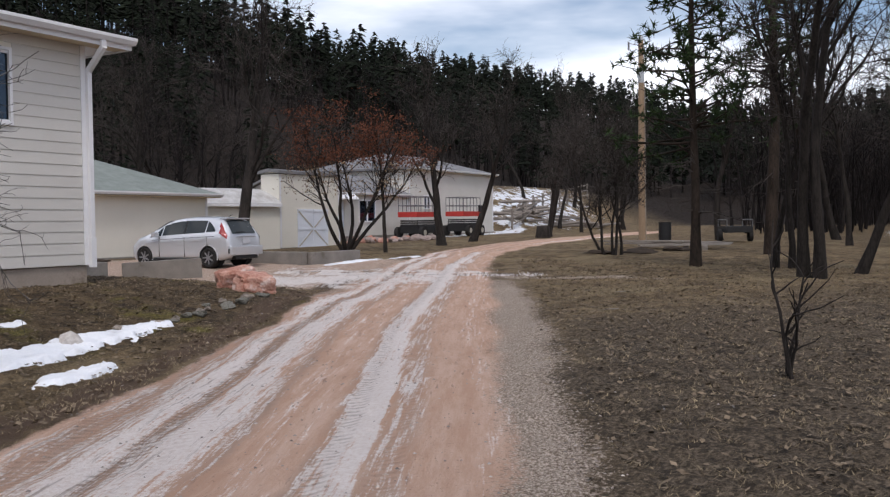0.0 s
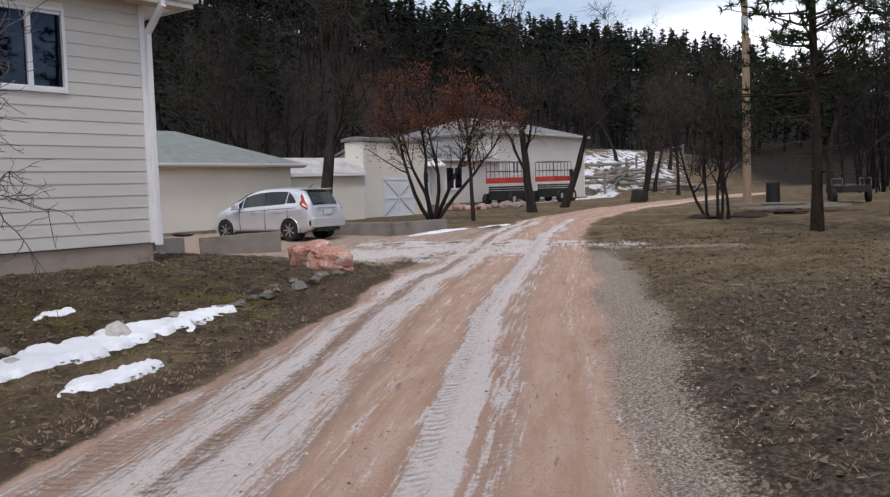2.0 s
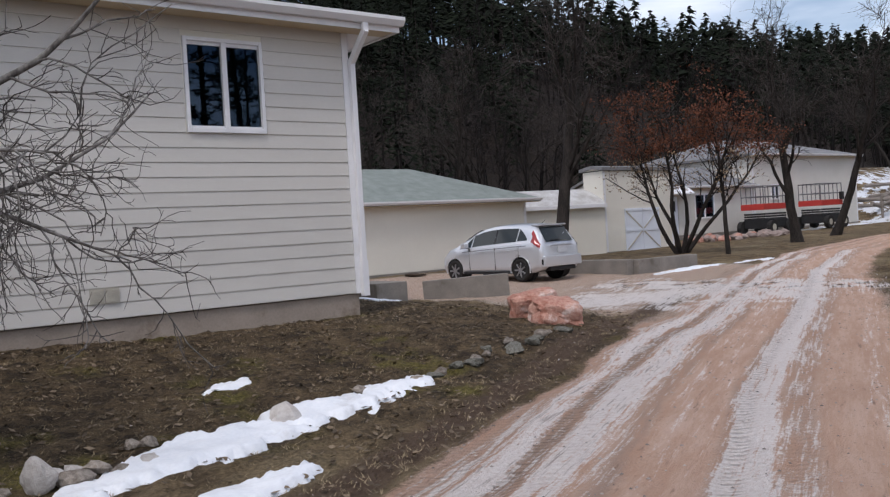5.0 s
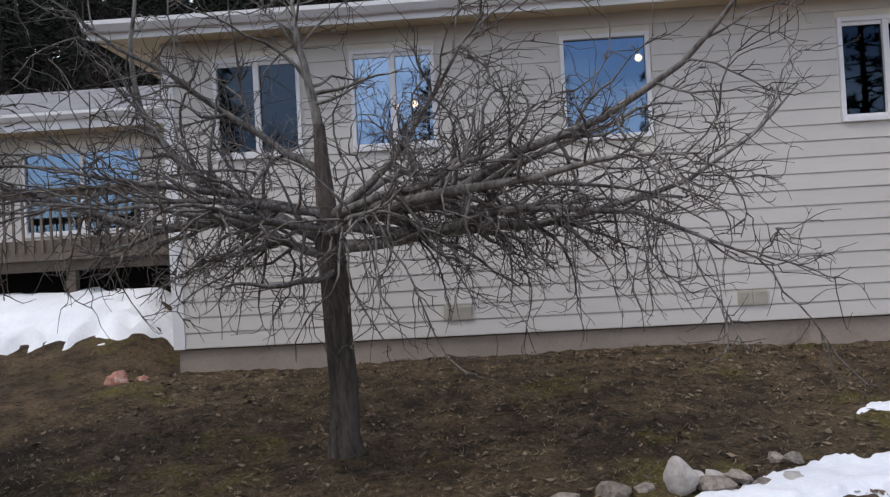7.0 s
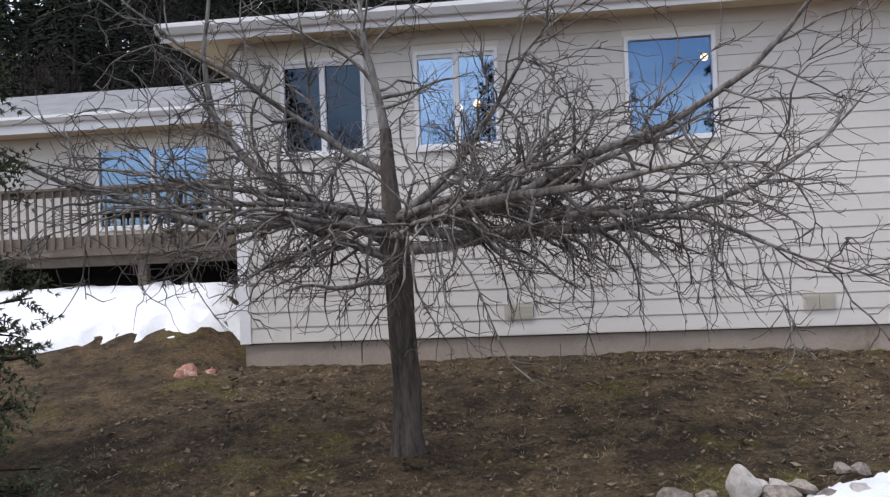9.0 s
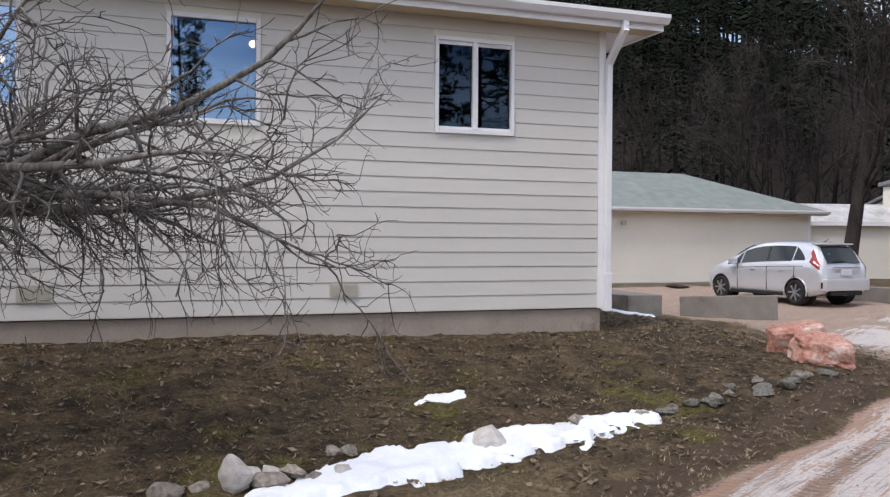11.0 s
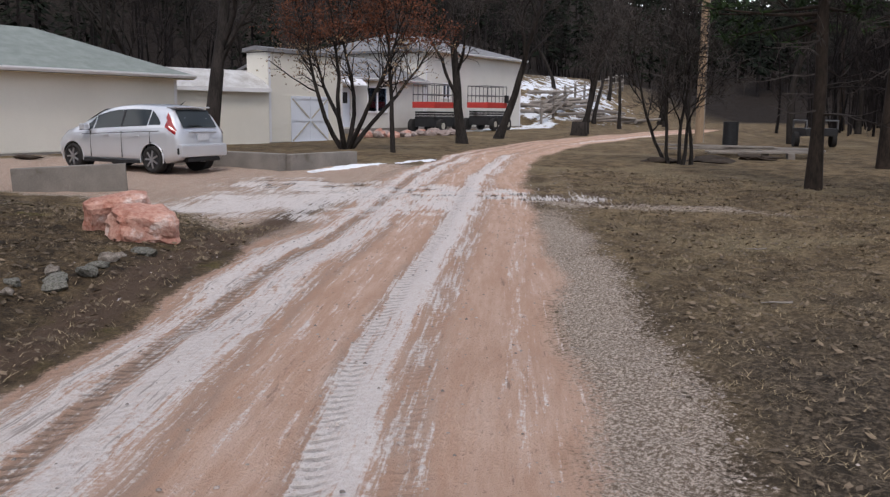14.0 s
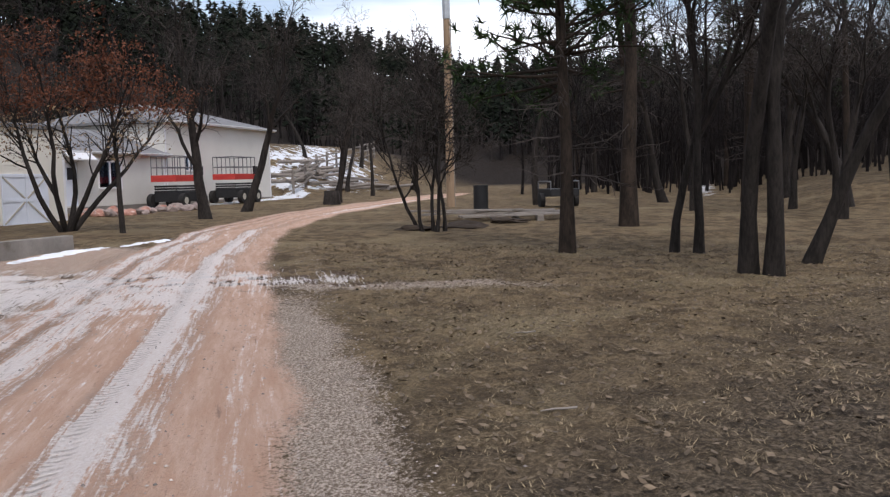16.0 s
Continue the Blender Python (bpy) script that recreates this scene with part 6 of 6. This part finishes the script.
snow_patch(3.1, 4.3, 0.8, 0.3, 30, 0.05, 7.0, "snow remnant by the concrete block", 0.08)
snow_patch(15.8, 4.0, 1.3, 0.18, 10, 0.03, 8.0, "thin snow line at the road edge", 0.08)

# oil drum, planks, tree stump, utility trailer in the clearing
dr = thing("drum", pose(31.2, -0.6, gz(31.2, -0.6)), "black steel drum standing in the clearing", "drum")
part("drum_body", cyl((0, 0, 0), (0, 0, 0.98), 0.29, sides=24), M["black"], dr)
for z in (0.02, 0.32, 0.64, 0.93):
    part("hoop", cyl((0, 0, z), (0, 0, z + 0.04), 0.305, sides=24), M["black"], dr)
rng = random.Random(12)
for k in range(7):
    x, y = 25.7 + rng.uniform(-1.3, 1.3), -2.9 + rng.uniform(-1.8, 1.6)
    pl = part("plank", box(-1.7, 1.7, -0.12, 0.12, 0.0, 0.06, 0.008), M["old_wood"])
    pl.matrix_world = pose(x, y, gz(x, y) + 0.16 + 0.02 * k, 0, rng.uniform(-2, 2), -75 + rng.uniform(-14, 14))
    tagged(pl, "weathered grey plank in a low stack", "plank", "planks in the clearing")
for k in range(4):
    x, y = 24.8 + 0.6 * k, -4.1 + 0.9 * k
    bl = part("block", box(-0.5, 0.5, -0.1, 0.1, -0.05, 0.17, 0.01), M["old_wood"])
    bl.matrix_world = pose(x, y, gz(x, y), 0, 0, 15)
    tagged(bl, "dark timber bearer under the planks", "timber", "bearers under the planks")
for x, y, s, k in ((21.6, -2.6, 1.3, 1), (23.4, -3.4, 1.1, 2), (20.2, -1.5, 0.8, 3), (9.8, 12.4, 0.6, 4)):
    d = new("soil_heap", stone_mesh(60 + k, 0.22, 0.6, 3, M["dirt"]))
    d.matrix_world = pose(x, y, gz(x, y) + 0.04, 0, 0, 40 * k) @ Matrix.Scale(s, 4)
    tagged(d, "low heap of dark turned soil", "soil", "soil heaps")
tr = thing("trailer", pose(33.5, -3.3, gz(33.5, -3.3), 0, 0, 25), "small dark utility trailer in the clearing", "trailer")
part("bed", box(-1.0, 1.0, -0.6, 0.6, 0.45, 0.75, 0.03), M["black"], tr)
for s in (-1, 1):
    part("wheel", cyl((0, s * 0.62, 0.3), (0, s * 0.8, 0.3), 0.3, sides=18), M["tyre"], tr)
    part("rail", cyl((-1, s * 0.58, 1.05), (1, s * 0.58, 1.05), 0.03, sides=6), M["grey_steel"], tr)
    for x in (-0.97, 0.97):
        part("stake", cyl((x, s * 0.58, 0.7), (x, s * 0.58, 1.05), 0.03, sides=6), M["grey_steel"], tr)
part("drawbar", cyl((1.0, 0, 0.5), (2.0, 0, 0.4), 0.04, sides=6), M["grey_steel"], tr)
tk = thing("tree_stump", pose(38.5, 9.0, gz(38.5, 9.0)), "dark rotting tree stump by the road", "stump")
part("stump", tubes([[(Vector((0, 0, -0.1)), 0.5), (Vector((0, 0, 0.25)), 0.42), (Vector((0.03, 0, 0.7)), 0.38), (Vector((0.03, 0, 0.72)), 0.02)]], 12), M["bark_dark"], tk, smooth=True)

# log rail fence and log pile on the snowy slope
rng = random.Random(31)
fence = thing("rail_fence", pose(0, 0, 0), "weathered log rail fence on the snowy slope", "fence")
fx = [(51.5 + 3.0 * k, 17.5 + 0.5 * k) for k in range(10)]
for (x, y) in fx:
    part("post", cyl((x, y, gz(x, y) - 0.2), (x, y, gz(x, y) + 1.7), 0.09, sides=7), M["old_wood"], fence)
for (ax, ay), (bx, by) in zip(fx, fx[1:]):
    for h in (0.5, 1.0, 1.5):
        part("rail", cyl((ax, ay - 0.1, gz(ax, ay) + h), (bx, by - 0.1, gz(bx, by) + h + rng.uniform(-0.1, 0.1)), 0.06, sides=6), M["old_wood"], fence)
for k in range(26):
    x, y = 52 + 12 * rng.random(), 14.0 + 6.5 * rng.random()
    lg = part("log", cyl((-2.2, 0, 0), (2.2, 0, 0), 0.13, 0.10, 8), M["old_wood"])
    lg.matrix_world = pose(x, y, gz(x, y) + 0.16 + 0.3 * rng.random(), 0, rng.uniform(-6, 6), rng.uniform(-40, 30))
    tagged(lg, "grey fallen log lying on patchy snow", "log", "logs on the slope")


# ---- loose ground cover ----
def scatter():
    rng = random.Random(2)
    v, f, gv, gf, lv, lf = [], [], [], [], [], []

    def inside(x, y):
        s, a = road_frame(np.array([x]), np.array([y]))
        return s[0]
    xs = np.array([rng.uniform(-11, 16) for _ in range(60000)])
    ys = np.array([rng.uniform(-14.5, 3.5) for _ in range(60000)])
    side, along = road_frame(xs, ys)
    zs = height(xs, ys)
    for x, y, z, s, al in zip(xs, ys, zs, side, along):
        if (x < 0.1 and y > -0.05) or x < -0.5 and s > 6 or (s < -1.9 and x > 4):
            continue
        if abs(s) < 1.85:
            if rng.random() < 0.12:
                tgt, size = (gv, gf), rng.uniform(0.006, 0.018)
            else:
                continue
        elif 1.2 < s < 2.2 and rng.random() < 0.8:
            tgt, size = (gv, gf), rng.uniform(0.005, 0.016)
        elif rng.random() < 0.012:
            tgt, size = (gv, gf), rng.uniform(0.006, 0.016)
        elif rng.random() < 0.34:
            # a curled dead leaf
            a = rng.uniform(0, 6.283)
            u = Vector((math.cos(a), math.sin(a), rng.uniform(-0.3, 0.3))) * rng.uniform(0.02, 0.045)
            w = Vector((-math.sin(a), math.cos(a), rng.uniform(-0.3, 0.3))) * rng.uniform(0.012, 0.025)
            k = len(lv)
            c = Vector((x, y, z + 0.02))
            lv += [c - u, c + w, c + u + Vector((0, 0, 0.012)), c - w + Vector((0, 0, 0.008))]
            lf.append((k, k + 1, k + 2, k + 3))
            continue
        else:
            for _ in range(5):
                a = rng.uniform(0, 6.283)
                h = rng.uniform(0.012, 0.032)
                lean = Vector((math.cos(a), math.sin(a), 0)) * h * rng.uniform(0.8, 3.0)
                b = Vector((x + rng.gauss(0, 0.035), y + rng.gauss(0, 0.035), z - 0.005))
                w = Vector((-math.sin(a), math.cos(a), 0)) * 0.004
                k = len(v)
                v += [b - w, b + w, b + lean + Vector((0, 0, h))]
                f.append((k, k + 1, k + 2))
            continue
        k = len(tgt[0])
        c = Vector((x, y, z + size * 0.3))
        tgt[0].extend([c + Vector((size * rng.uniform(0.7, 1.2), 0, 0)), c + Vector((0, size * rng.uniform(0.7, 1.2), 0)), c - Vector((size * rng.uniform(0.7, 1.2), 0, 0)), c - Vector((0, size * rng.uniform(0.7, 1.2), 0)), c + Vector((0, 0, size * 0.6)), c - Vector((0, 0, size * 0.6))])
        tgt[1].extend([(k, k + 1, k + 4), (k + 1, k + 2, k + 4), (k + 2, k + 3, k + 4), (k + 3, k, k + 4)])
    tagged(part("dead_grass", (v, f), M["straw"]), "short matted dead tan grass", "grass", kind="stuff")
    tagged(part("gravel", (gv, gf), M["pebble"]), "scattered grey and pink gravel pebbles", "gravel", kind="stuff")
    tagged(part("leaf_litter", (lv, lf), M["litter"]), "curled dead brown leaf litter", "leaves", kind="stuff")


M["straw"] = surface("dead_straw", (0.17, 0.128, 0.076), (0.34, 0.265, 0.165), 0.7, 20, 0.9, 0, island=0.5)
M["pebble"] = surface("pebble", (0.20, 0.165, 0.145), (0.46, 0.40, 0.36), 3, 30, 0.9, 0, island=0.5)
M["litter"] = surface("leaf_litter", (0.09, 0.064, 0.042), (0.20, 0.15, 0.10), 3, 30, 0.9, 0, island=0.45)
scatter()
for x, y, rz in ((5.8, -7.35, 70), (1.6, -9.3, 20), (3.2, -8.1, 110)):
    rng = random.Random(int(x * 10))
    sk = part("stick", tubes([bent(rng, Vector((-0.2, 0, 0)), Vector((1, 0, 0)), 0.26, 0.009, 0.005, 5, 0.12)], 6), M["old_wood"])
    sk.matrix_world = pose(x, y, gz(x, y) + 0.03, 0, 0, rz)
    tagged(sk, "small pale bleached stick on dead grass", "stick", "sticks on the grass")


siding_boards()
